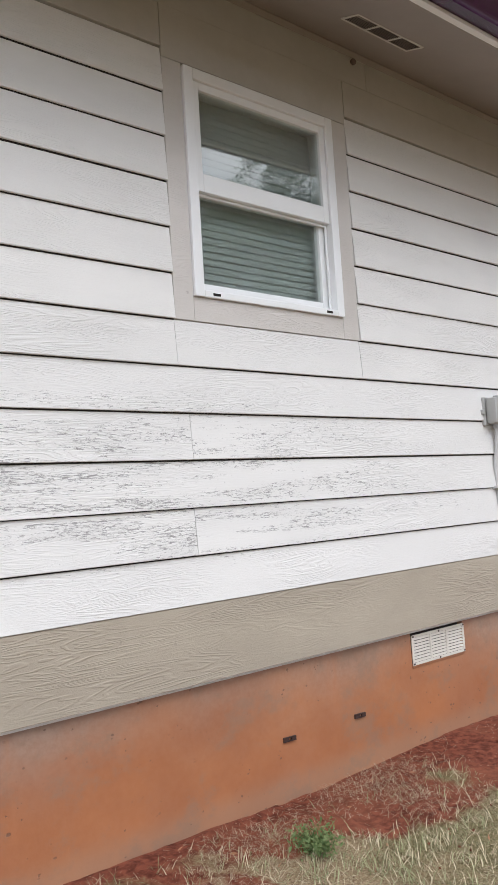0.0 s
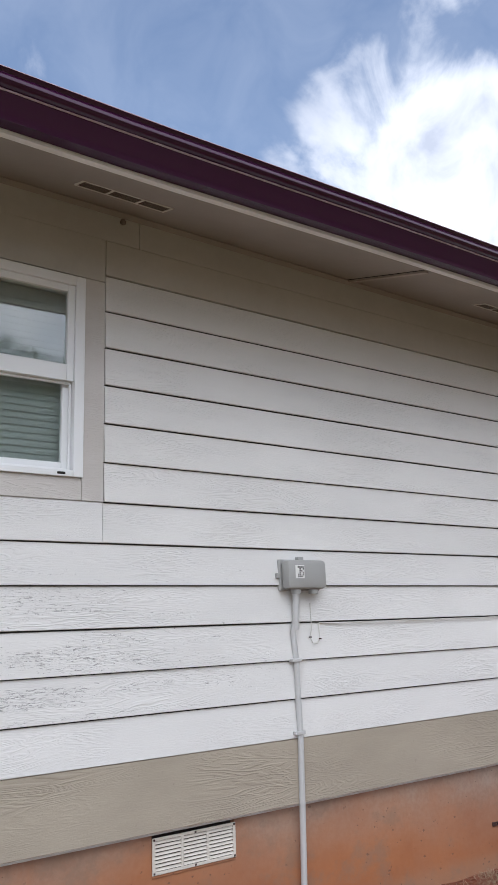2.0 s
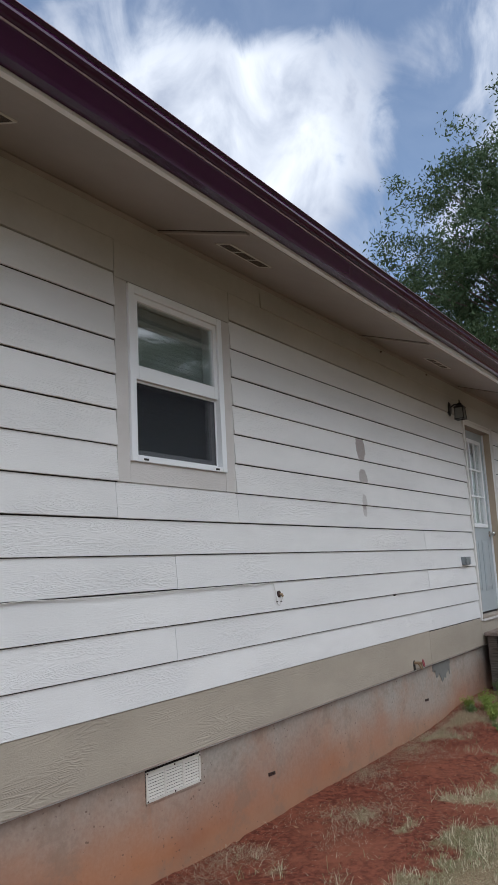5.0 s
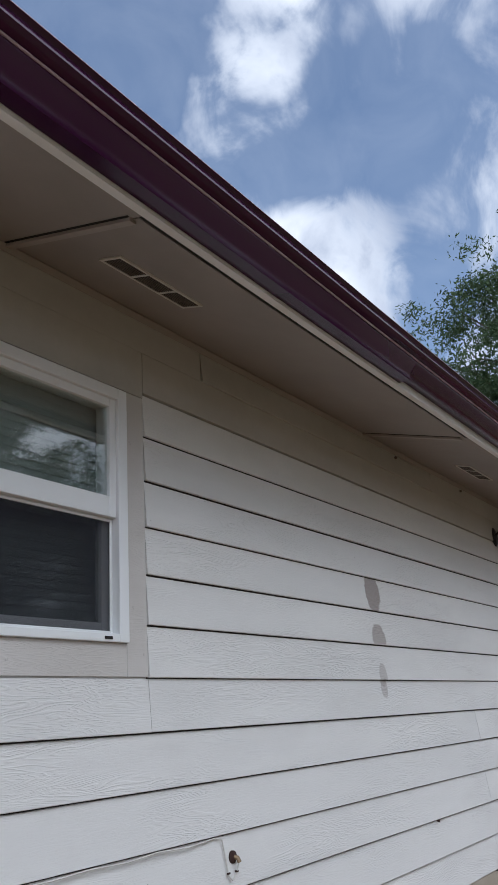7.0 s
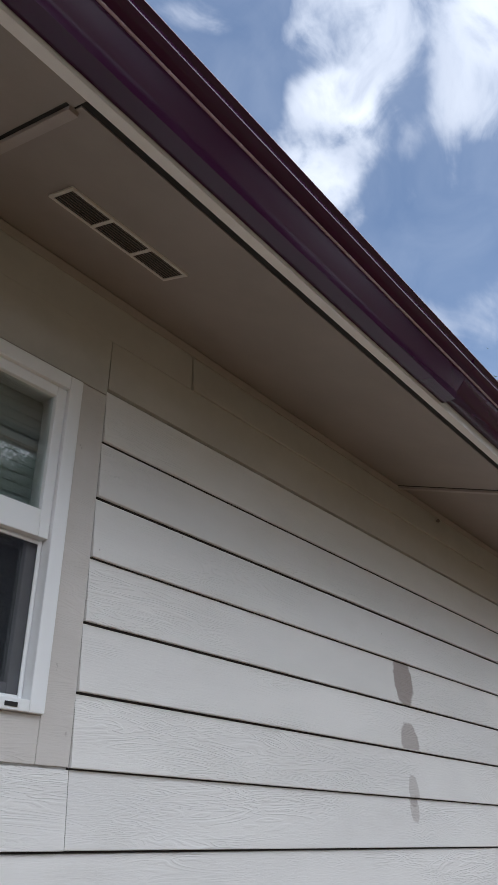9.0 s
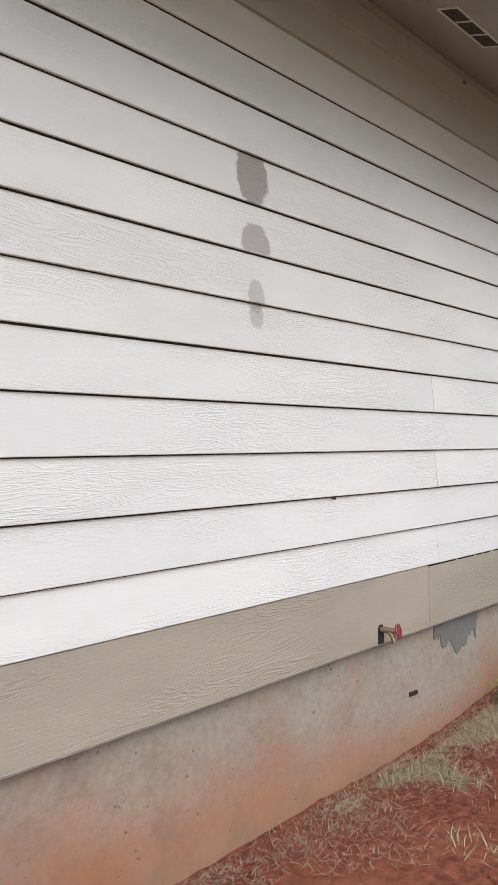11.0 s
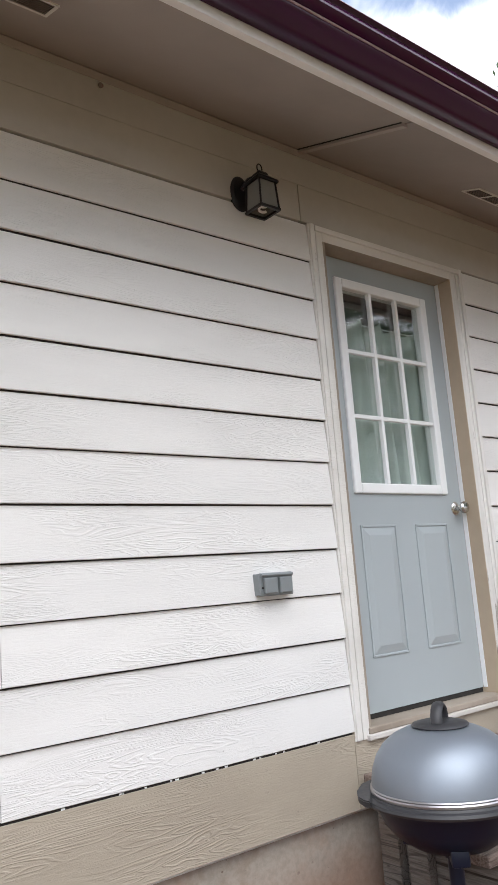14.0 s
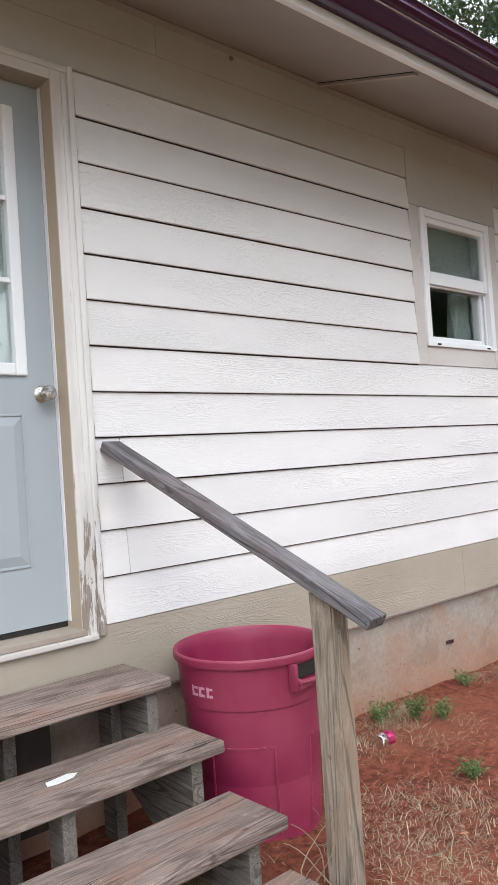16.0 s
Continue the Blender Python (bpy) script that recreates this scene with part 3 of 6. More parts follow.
# ---- the plan: x along the wall, its face at y = 0, the yard on the side of -y ----
Z0, STEP = 0.74, 0.178                # foot of the siding, height that each board shows
X_WEST, X_EAST = -6.0, 20.0
SOFFIT_AT_WALL, PITCH = 3.225, 0.33
W1, W2, W3 = (2.0, 2.825, 1.905, 2.83), (6.667, 7.483, 1.917, 2.845), (15.31, 16.05, 1.917, 2.726)
DOOR = (12.07, 13.0, 0.70, 2.82)


def soffit_z(y):
    return SOFFIT_AT_WALL + PITCH * y


def ground_z(x, y):
    """Height of the yard: nearly level, a little higher by the steps."""
    s = np.clip((np.asarray(x, float) - 10.0) / 1.4, 0, 1)
    near = np.clip((4.0 + np.asarray(y, float)) / 3.0, 0, 1)
    z = -0.085 + 0.075 * s * s * (3 - 2 * s)
    bump = 0.012 * np.sin(3.1 * x + 1.3 * y) * np.sin(2.3 * y - 0.7 * x) + 0.006 * np.sin(9.0 * x + 2.0) * np.sin(8.0 * y)
    return z + bump * near


EDGE_X = [-3, 1.0, 1.8, 2.6, 3.4, 4.6, 5.4, 5.8, 6.3, 7.2, 8.5, 9.8, 10.6, 11.5, 12.5, 16, 20]
EDGE_Y = [-0.5, -0.35, -0.35, -0.5, -0.62, -0.8, -1.2, -1.15, -0.7, -0.72, -0.6, -0.7, -1.0, -1.5, -1.9, -2.2, -2.2]


STRAW_HEAPS = [(9.70, -0.10, 0.20), (10.15, -0.09, 0.22), (10.25, -0.30, 0.12), (10.6, -0.16, 0.20), (10.85, -0.22, 0.22), (11.1, -0.38, 0.25), (11.4, -0.22, 0.22), (10.9, -0.55, 0.14),
               (13.72, -0.74, 0.20), (13.95, -0.95, 0.28), (13.6, -1.08, 0.22), (14.2, -0.22, 0.14), (14.5, -0.18, 0.16), (5.15, -0.16, 0.14), (5.9, -0.36, 0.20), (6.3, -0.22, 0.14), (7.3, -0.18, 0.14),
               (5.0, -0.72, 0.22), (8.1, -0.45, 0.22), (2.7, -0.28, 0.14), (9.0, -0.12, 0.14)]


def patches(x, y, size, seed):
    """Smooth random values, 0 to 1, over a lattice of the given size."""
    u, v = np.asarray(x, float) / size, np.asarray(y, float) / size
    iu, iv = np.floor(u).astype(np.int64), np.floor(v).astype(np.int64)
    fu, fv = u - iu, v - iv
    fu, fv = fu * fu * (3 - 2 * fu), fv * fv * (3 - 2 * fv)
    table = np.random.default_rng(seed).random(4096)

    def at(a, b):
        return table[(a * 73 + b * 1259 + (a * b) % 97 * 31) % 4096]

    return (at(iu, iv) * (1 - fu) + at(iu + 1, iv) * fu) * (1 - fv) + (at(iu, iv + 1) * (1 - fu) + at(iu + 1, iv + 1) * fu) * fv


BARE_SPOTS = [(5.75, -1.30, 0.30, 0.16), (4.55, -1.05, 0.26, 0.12), (8.3, -1.5, 0.3, 0.15), (3.2, -1.4, 0.25, 0.15), (10.6, -1.7, 0.3, 0.2)]


def cover(x, y):
    """How much of the soil turf hides, 0 to 1."""
    x, y = np.asarray(x, float), np.asarray(y, float)
    near = (x > -3) & (x < 19) & (y > -6.4)
    fine = 2.2 * (patches(x, y, 0.12, 1) - 0.5) + 1.4 * (patches(x, y, 0.05, 2) - 0.5)
    wob = 0.55 * (patches(x, y, 0.55, 3) - 0.5) + 0.30 * (patches(x, y, 0.22, 4) - 0.5) + 0.10 * fine
    lawn = np.clip((np.interp(x, EDGE_X, EDGE_Y) + wob - y) / 0.25, 0, 1)
    bare = np.clip(7.0 * (0.6 * patches(x, y, 0.7, 5) + 0.4 * patches(x, y, 0.25, 6) + 0.05 * fine - 0.70), 0, 0.9)
    for px, py, rx, ry in BARE_SPOTS:
        d = np.sqrt(((x - px) / rx) ** 2 + ((y - py) / ry) ** 2) + 0.35 * fine
        bare = np.maximum(bare, np.clip((1.15 - d) / 0.4, 0, 0.95))
    tuft = np.clip(5.0 * (0.65 * patches(x, y, 0.42, 7) + 0.35 * patches(x, y, 0.15, 8) + 0.05 * fine - 0.57), 0, 0.9)
    for px, py, r in STRAW_HEAPS:
        tuft = np.maximum(tuft, 0.75 * np.exp(-((x - px) ** 2 + (y - py) ** 2) / (r * r)) * (0.6 + 0.25 * fine))
    return np.clip(lawn * (1 - bare * near) + tuft * 0.8 * (y < -0.04) * near, 0, 1)


# ---- ground ----
def build_ground():
    xs = np.r_[[-400, -150, -60, -25, -12, -6], np.arange(-3, 19, 0.055), [19.5, 22, 27, 35, 60, 150, 400]]
    ys = np.r_[[-400, -150, -60, -30, -18, -11, -8], np.arange(-6.5, 0.25, 0.055), [0.5, 2, 6, 15, 30, 60, 150, 400]]
    gx, gy = np.meshgrid(xs, ys)
    gz = ground_z(gx, gy)
    near = (gx > -3) & (gx < 19) & (gy > -6.5) & (gy < 0.2)
    rng = np.random.default_rng(4)
    gz = gz + near * rng.normal(0, 0.003, gx.shape)
    nx, ny = len(xs), len(ys)
    idx = np.arange(nx * ny).reshape(ny, nx)
    faces = np.stack([idx[:-1, :-1], idx[:-1, 1:], idx[1:, 1:], idx[1:, :-1]], -1).reshape(-1, 4)
    me = raw_mesh("ground", np.stack([gx, gy, gz], -1).reshape(-1, 3), faces, M_GROUND)
    at = me.attributes.new("cover", "FLOAT", "POINT")
    at.data.foreach_set("value", cover(gx, gy).ravel().astype(np.float32))
    for p in me.polygons:
        p.use_smooth = True
    tagged(new("ground", me), "bare red soil with worn turf along the house wall", "ground", kind="structure")


build_ground()


# ---- house shell ----
def shell_wall(name, label, x0, x1, y0, y1, z0, z1, holes, material):
    """A wall with openings, made of the cells between all cut lines."""
    xs = sorted({x0, x1, *(h[0] for h in holes), *(h[1] for h in holes)})
    zs = sorted({z0, z1, *(h[2] for h in holes), *(h[3] for h in holes)})
    bm = bmesh.new()
    inside = lambda i, k: any(h[0] <= (xs[i] + xs[i + 1]) / 2 <= h[1] and h[2] <= (zs[k] + zs[k + 1]) / 2 <= h[3] for h in holes)
    for i in range(len(xs) - 1):
        for k in range(len(zs) - 1):
            if not inside(i, k):
                boxed(bm, xs[i], xs[i + 1], y0, y1, zs[k], zs[k + 1])
    bmesh.ops.remove_doubles(bm, verts=bm.verts, dist=1e-5)
    seen = {}
    for f in bm.faces:
        seen.setdefault(tuple(round(c, 3) for c in f.calc_center_median()), []).append(f)
    bmesh.ops.delete(bm, geom=[f for g in seen.values() if len(g) > 1 for f in g], context="FACES")
    return tagged(part(name, bm, material), label, "wall", kind="structure")


wall = shell_wall("wall_yard", "white lap-sided house wall facing the yard", X_WEST, X_EAST, 0.013, 0.16, 0.44, 3.26, [W1, W2, W3, DOOR], M_SIDING)
foundation = shell_wall("foundation", "concrete foundation wall stained orange by red soil", X_WEST, X_EAST, 0.03, 0.22, -0.5, 0.439,
                        [(3.17, 3.58, 0.272, 0.439), (6.755, 7.18, 0.272, 0.439)], M_CONCRETE)
for name, x0, x1, y0, y1 in (("wall_west", X_WEST, X_WEST + 0.15, 0.161, 7.0), ("wall_east", X_EAST - 0.15, X_EAST, 0.161, 7.0), ("wall_back", X_WEST, X_EAST, 7.0, 7.15)):
    tagged(part(name, boxed(bmesh.new(), x0, x1, y0, y1, -0.5, 3.26), M_SIDING), "plain white house wall out of sight", "wall", kind="structure")
tagged(part("ceiling", boxed(bmesh.new(), X_WEST + 0.16, X_EAST - 0.16, 0.165, 6.99, 3.0, 3.05), M_ROOM), "plain painted ceiling inside the house", "ceiling", kind="structure")
tagged(part("floor", boxed(bmesh.new(), X_WEST + 0.16, X_EAST - 0.16, 0.225, 6.99, 0.6, 0.68), M_ROOM), "plain floor inside the house", "floor", kind="structure")
tagged(part("wall_room", boxed(bmesh.new(), X_WEST + 0.16, X_EAST - 0.16, 2.6, 2.7, 0.69, 2.99), M_ROOM), "plain painted room wall behind the windows", "wall", kind="structure")


def build_roof():
    bm = bmesh.new()
    extruded_x(bm, [(-0.70, 3.15), (3.6, 3.125 + 4.3 * PITCH), (3.6, 3.22 + 4.3 * PITCH), (-0.74, 3.165)], X_WEST - 0.3, X_EAST + 0.3)
    extruded_x(bm, [(7.9, 3.125), (3.601, 3.125 + 4.3 * PITCH), (3.601, 3.22 + 4.3 * PITCH), (7.94, 3.165)], X_WEST - 0.3, X_EAST + 0.3)
    tagged(part("roof", bm, M_ROOF), "low dark shingle roof with a sloping eave", "roof", kind="structure")
    for x0, x1, name in ((X_WEST, X_WEST + 0.15, "gable_west"), (X_EAST - 0.15, X_EAST, "gable_east")):
        b = bmesh.new()
        extruded_x(b, [(0.0, 3.262), (7.15, 3.262), (3.6, 4.5)], x0, x1)
        tagged(part(name, b, M_SIDING), "plain gable wall out of sight", "wall", kind="structure")


build_roof()


def sag(x, y):
    """How far the old eave hangs out of true."""
    return float(np.interp(x, [-4, 0, 2.7, 4, 5.5, 8, 20], [-0.04, -0.04, -0.03, 0.0, 0.02, 0.0, 0.0])) * min(1.0, max(0.0, -y / 0.65))


def eave_strip(bm, profile, x0, x1):
    """Like extruded_x, but following the sag of the eave."""
    n = max(1, round((x1 - x0) / 0.45))
    xs = [x0 + (x1 - x0) * i / n for i in range(n + 1)]
    rings = [[bm.verts.new((x, y, z + sag(x, y))) for y, z in profile] for x in xs]
    k = len(profile)
    for a, b in zip(rings, rings[1:]):
        for i in range(k):
            bm.faces.new((a[i], a[(i + 1) % k], b[(i + 1) % k], b[i]))
    bm.faces.new(rings[0][::-1])
    bm.faces.new(rings[-1])
    return bm


def build_eave():
    cuts = [X_WEST - 0.3, 1.91, 4.465, 6.93, 9.475, 11.985, 14.515, 17.04, X_EAST + 0.3]
    soffit = tagged(new("soffit"), "beige sloping soffit boards under the eave", "soffit", kind="structure")
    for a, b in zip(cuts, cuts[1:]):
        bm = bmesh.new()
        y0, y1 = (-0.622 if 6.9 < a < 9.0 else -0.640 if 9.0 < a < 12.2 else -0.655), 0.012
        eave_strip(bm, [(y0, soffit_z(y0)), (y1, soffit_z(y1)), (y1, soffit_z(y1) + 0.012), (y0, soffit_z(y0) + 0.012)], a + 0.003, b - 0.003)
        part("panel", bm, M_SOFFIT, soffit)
    for x in cuts[1:-1]:
        bm = bmesh.new()
        eave_strip(bm, [(-0.60, soffit_z(-0.60) - 0.013), (-0.005, soffit_z(-0.005) - 0.013), (-0.005, soffit_z(-0.005) + 0.002), (-0.60, soffit_z(-0.60) + 0.002)], x - 0.013, x + 0.013)
        part("batten", bm, M_BATTEN_PALE, soffit, "pale painted batten")
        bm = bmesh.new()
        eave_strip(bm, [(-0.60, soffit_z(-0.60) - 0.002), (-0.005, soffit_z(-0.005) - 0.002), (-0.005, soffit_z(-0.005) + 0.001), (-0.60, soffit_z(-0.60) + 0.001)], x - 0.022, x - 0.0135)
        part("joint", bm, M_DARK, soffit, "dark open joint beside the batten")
    bm = bmesh.new()
    extruded_x(bm, [(-0.022, soffit_z(-0.022)), (0.0, soffit_z(0) - 0.03), (-0.012, soffit_z(0) - 0.034), (-0.026, soffit_z(-0.026) - 0.004)], X_WEST, X_EAST)
    part("bed_mould", bm, M_SOFFIT, soffit)
    fascia = tagged(new("fascia"), "off-white fascia board under the gutter", "fascia", kind="structure")
    for a, b in ((X_WEST - 0.3, 3.36), (3.362, 9.0), (9.002, 14.3), (14.302, X_EAST + 0.3)):
        bm = bmesh.new()
        eave_strip(bm, [(-0.69, 2.987), (-0.665, 2.985), (-0.665, 3.12), (-0.69, 3.12)], a, b)
        part("board", bm, M_FASCIA, fascia)
    # near-black filler: shade of the gap behind the fascia, as colour
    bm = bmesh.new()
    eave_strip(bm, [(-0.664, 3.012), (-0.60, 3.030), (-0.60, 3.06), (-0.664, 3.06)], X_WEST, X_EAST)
    part("shadow_gap", bm, M_DARK, fascia, "near-black strip standing in for shade in the gap behind the fascia")

    def gutter(a, b, drop):
        ob = thing("gutter", "maroon enamelled metal rain gutter along the eave", "gutter", (a, -0.75, 3.05), "gutters along the eave")
        out = [(-0.692, 3.012 - drop), (-0.742, 3.012 - drop), (-0.752, 3.030), (-0.786, 3.068), (-0.789, 3.078), (-0.786, 3.083), (-0.794, 3.085), (-0.808, 3.088), (-0.820, 3.092), (-0.826, 3.098), (-0.8255, 3.107), (-0.8215, 3.118),
               (-0.8195, 3.124), (-0.822, 3.128), (-0.830, 3.131), (-0.833, 3.134), (-0.830, 3.138)]
        shell = out + [(-0.819, 3.134), (-0.814, 3.124), (-0.815, 3.108), (-0.807, 3.097), (-0.777, 3.090), (-0.780, 3.070), (-0.748, 3.034), (-0.738, 3.018 - drop), (-0.697, 3.018 - drop), (-0.697, 3.132), (-0.692, 3.132)]
        piece("trough", eave_strip(bmesh.new(), shell, a, b), M_GUTTER, ob, smooth=True)
        piece("lip", tube(bmesh.new(), [(x, -0.830, 3.136 + sag(x, -0.83)) for x in np.linspace(a, b, 30)], 0.0030, 10), M_EDGE_GLINT, ob, smooth=True)
        piece("bead", tube(bmesh.new(), [(x, -0.791, 3.0800 + sag(x, -0.83)) for x in np.linspace(a, b, 30)], 0.0040, 10), M_EDGE_GLINT, ob, smooth=True)
        bm = bmesh.new()
        eave_strip(bm, [(-0.700, 3.02), (-0.742, 3.02), (-0.786, 3.07), (-0.826, 3.12), (-0.826, 3.132), (-0.700, 3.132)], a - 0.001, a + 0.001)
        piece("end_cap", bm, M_GUTTER, ob)
        for x in np.arange(a + 0.4, b - 0.1, 0.9):
            piece("hanger", boxed(bmesh.new(), x, x + 0.02, -0.815, -0.697, 3.116 + sag(x, -0.83), 3.119 + sag(x, -0.83)), M_GUTTER, ob)

    gutter(X_WEST - 0.3, 8.5, 0.010)
    gutter(8.503, 15.6, -0.012)
    gutter(15.603, X_EAST + 0.3, 0.010)

    for a, b in ((0.18, 0.62), (2.66, 3.09), (5.24, 5.67), (7.11, 7.54), (10.25, 10.68), (12.81, 13.21), (16.3, 16.73)):
        ob = thing("soffit_vent", "slotted soffit vent with a pale metal rim", "vent", ((a + b) / 2, -0.32, soffit_z(-0.32)), "soffit vents")
        turn = Matrix.Translation(((a + b) / 2, -0.32, soffit_z(-0.32) + sag((a + b) / 2, -0.32))) @ Matrix.Rotation(math.atan(PITCH), 4, "X")
        h = (b - a) / 2
        bm = bmesh.new()
        for x0, x1, y0, y1 in ((-h, h, -0.052, -0.042), (-h, h, 0.042, 0.052), (-h, -h + 0.01, -0.042, 0.042), (h - 0.01, h, -0.042, 0.042),
                               (-h / 3 - 0.006, -h / 3 + 0.006, -0.042, 0.042), (h / 3 - 0.006, h / 3 + 0.006, -0.042, 0.042)):
            boxed(bm, x0, x1, y0, y1, -0.005, 0.001, m=turn)
        piece("rim", bm, M_VENT, ob)
        piece("screen", boxed(bmesh.new(), -h + 0.005, h - 0.005, -0.045, 0.045, -0.0025, -0.0005, m=turn), M_DARK, ob)
        bm = bmesh.new()
        for k in range(7):
            boxed(bm, -h + 0.012, h - 0.012, -0.036 + 0.0115 * k, -0.0345 + 0.0115 * k, -0.0045, -0.002, m=turn)
        piece("louvre", bm, M_BATTEN, ob)
    for x in (3.01, 9.9, 11.0, 13.92):
        ob = thing("wasp_nest", "small dark mud nest stuck under the eave", "nest", (x, -0.02, 3.18), "mud nests")
        bm = bmesh.new()
        bmesh.ops.create_icosphere(bm, subdivisions=2, radius=0.015 if x < 4 else 0.010)
        for v in bm.verts:
            v.co *= 1 + 0.25 * noise.noise(v.co * 90)
            v.co += Vector((x, -0.018, 3.17))
        piece("shell", bm, M_BATTEN, ob, smooth=True)


build_eave()


# ---- windows ----
def build_window(number, spot, dark, open_low):
    x0, x1, z0, z1 = spot
    win = tagged(new("window_%d" % number), "white vinyl double-hung window in beige trim boards", "window", kind="structure")

    def ring(name, a, b, c, d, w, y0, y1, mat, parent, low=None, label=""):
        bm = bmesh.new()
        low = w if low is None else low
        boxed(bm, a, a + w, y0, y1, c, d, 0.003)
        boxed(bm, b - w, b, y0, y1, c, d, 0.003)
        boxed(bm, a + w, b - w, y0 + 0.0005, y1, d - w, d, 0.003)
        boxed(bm, a + w, b - w, y0 + 0.0005, y1, c, c + low, 0.003)
        return part(name, bm, mat, parent, label)

    ring("window_frame", x0, x1, z0, z1, 0.045, -0.022, 0.11, M_VINYL, win, 0.028)
    mid = z0 + (z1 - z0) * 0.50
    up = ring("sash_upper", x0 + 0.046, x1 - 0.046, mid - 0.035, z1 - 0.046, 0.032, -0.010, 0.025, M_VINYL, win, 0.075)
    part("pane", boxed(bmesh.new(), x0 + 0.079, x1 - 0.079, 0.004, 0.008, mid + 0.041, z1 - 0.079), M_GLASS, up, "clear glass pane")
    foot = z0 + 0.029
    lo = ring("sash_lower", x0 + 0.046, x1 - 0.046, foot, mid - 0.001, 0.034, 0.030, 0.063, M_VINYL, win, 0.040)
    part("pane", boxed(bmesh.new(), x0 + 0.081, x1 - 0.081, 0.044, 0.048, foot + 0.041, mid - 0.036), M_GLASS, lo, "clear glass pane")
    ring("insect_screen_frame", x0 + 0.047, x1 - 0.047, foot - 0.0005, mid - 0.036, 0.011, 0.010, 0.020, M_VINYL, win)
    if dark:
        part("insect_screen", boxed(bmesh.new(), x0 + 0.0585, x1 - 0.0585, 0.014, 0.0144, foot + 0.0115, mid - 0.0475), M_SCREEN, win, "fine black insect mesh")
    for x in (x0 + 0.085, x1 - 0.115):
        part("weep_hole", boxed(bmesh.new(), x, x + 0.035, -0.0235, -0.021, z0 + 0.008, z0 + 0.018), M_DARK, win, "dark weep slot")
    part("stool", boxed(bmesh.new(), x0, x1, 0.111, 0.21, z0 - 0.02, z0 + 0.02), M_VINYL, win)
    # beige boards round the opening
    k6 = Z0 + 6 * STEP
    part("trim_board", boxed(bmesh.new(), x0 - 0.092, x0 - 0.001, -0.008, 0.0128, k6, z1 + 0.008, 0.002), M_TRIM, win, "beige upright trim board")
    part("trim_board", boxed(bmesh.new(), x1 + 0.001, x1 + 0.100, -0.008, 0.0128, k6, z1 + 0.008, 0.002), M_TRIM, win, "beige upright trim board")
    part("trim_board", boxed(bmesh.new(), x0, x1, -0.007, 0.0128, k6, z0 - 0.001, 0.002), M_TRIM, win, "beige board under the frame")
    part("trim_board", boxed(bmesh.new(), x0 - 0.092, x1 + 0.100, -0.010, 0.0128, z1 + 0.009, 3.054, 0.002), M_FRIEZE_SHADED, win, "wide board over the frame")
    # blind behind the glass
    blind = thing("window_blind", ("dark" if dark else "grey-green") + " horizontal slat blind hanging behind the glass", "blind", ((x0 + x1) / 2, 0.125, z1), "window blinds")
    # the dark blind is the shaded copy of the slat colour
    mat = M_BLIND_SHADED if dark else M_BLIND
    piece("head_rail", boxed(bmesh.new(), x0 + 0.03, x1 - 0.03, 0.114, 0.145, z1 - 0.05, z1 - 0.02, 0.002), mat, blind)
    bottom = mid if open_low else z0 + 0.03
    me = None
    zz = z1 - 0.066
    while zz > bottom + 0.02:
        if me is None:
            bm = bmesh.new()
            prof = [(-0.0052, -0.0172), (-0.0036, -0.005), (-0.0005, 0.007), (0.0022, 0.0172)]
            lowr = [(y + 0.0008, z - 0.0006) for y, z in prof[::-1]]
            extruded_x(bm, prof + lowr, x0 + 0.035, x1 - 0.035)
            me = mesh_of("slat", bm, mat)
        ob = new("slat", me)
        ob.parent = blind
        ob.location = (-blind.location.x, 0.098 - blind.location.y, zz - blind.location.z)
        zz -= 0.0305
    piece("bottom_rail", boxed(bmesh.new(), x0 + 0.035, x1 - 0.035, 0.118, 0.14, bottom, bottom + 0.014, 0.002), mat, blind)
    piece("cord", tube(bmesh.new(), [(x0 + 0.13, 0.116, z1 - 0.05), (x0 + 0.13, 0.116, bottom + 0.1)], 0.0012, 5), mat, blind)
    if open_low:
        curtain("window_curtain", "pale curtain drawn aside behind the window", x1 - 0.22, x1 - 0.04, z0 + 0.03, mid, 0.16, 4)


def curtain(name, label, x0, x1, z0, z1, y, waves):
    ob = thing(name, label, "curtain", ((x0 + x1) / 2, y, z1))
    n, rows = 90, 14
    pts, rng = [], random.Random(3)
    ph = [rng.uniform(0, 6) for _ in range(4)]
    for r in range(rows + 1):
        v = r / rows
        for i in range(n + 1):
            u = i / n
            amp = 0.024 + 0.010 * v
            d = amp * math.sin(2 * math.pi * waves * u + 0.5 * math.sin(3 * v + ph[0])) + 0.35 * amp * math.sin(2 * math.pi * waves * 2.3 * u + ph[1] + v)
            top = 0.018 * math.sin(2 * math.pi * waves * u + ph[2]) * (1 - v)
            pts.append((x0 + (x1 - x0) * u, y + d, z1 + top + (z0 - z1) * v))
    bm = bmesh.new()
    vs = [bm.verts.new(p) for p in pts]
    for r in range(rows):
        for i in range(n):
            a = r * (n + 1) + i
            bm.faces.new((vs[a], vs[a + 1], vs[a + n + 2], vs[a + n + 1]))
    piece("cloth", bm, M_CURTAIN, ob, smooth=True)
    piece("rod", tube(bmesh.new(), [(x0 - 0.02, y, z1 - 0.012), (x1 + 0.02, y, z1 - 0.012)], 0.004, 8), M_VINYL, ob, smooth=True)


build_window(1, W1, False, False)
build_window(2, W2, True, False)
build_window(3, W3, False, True)


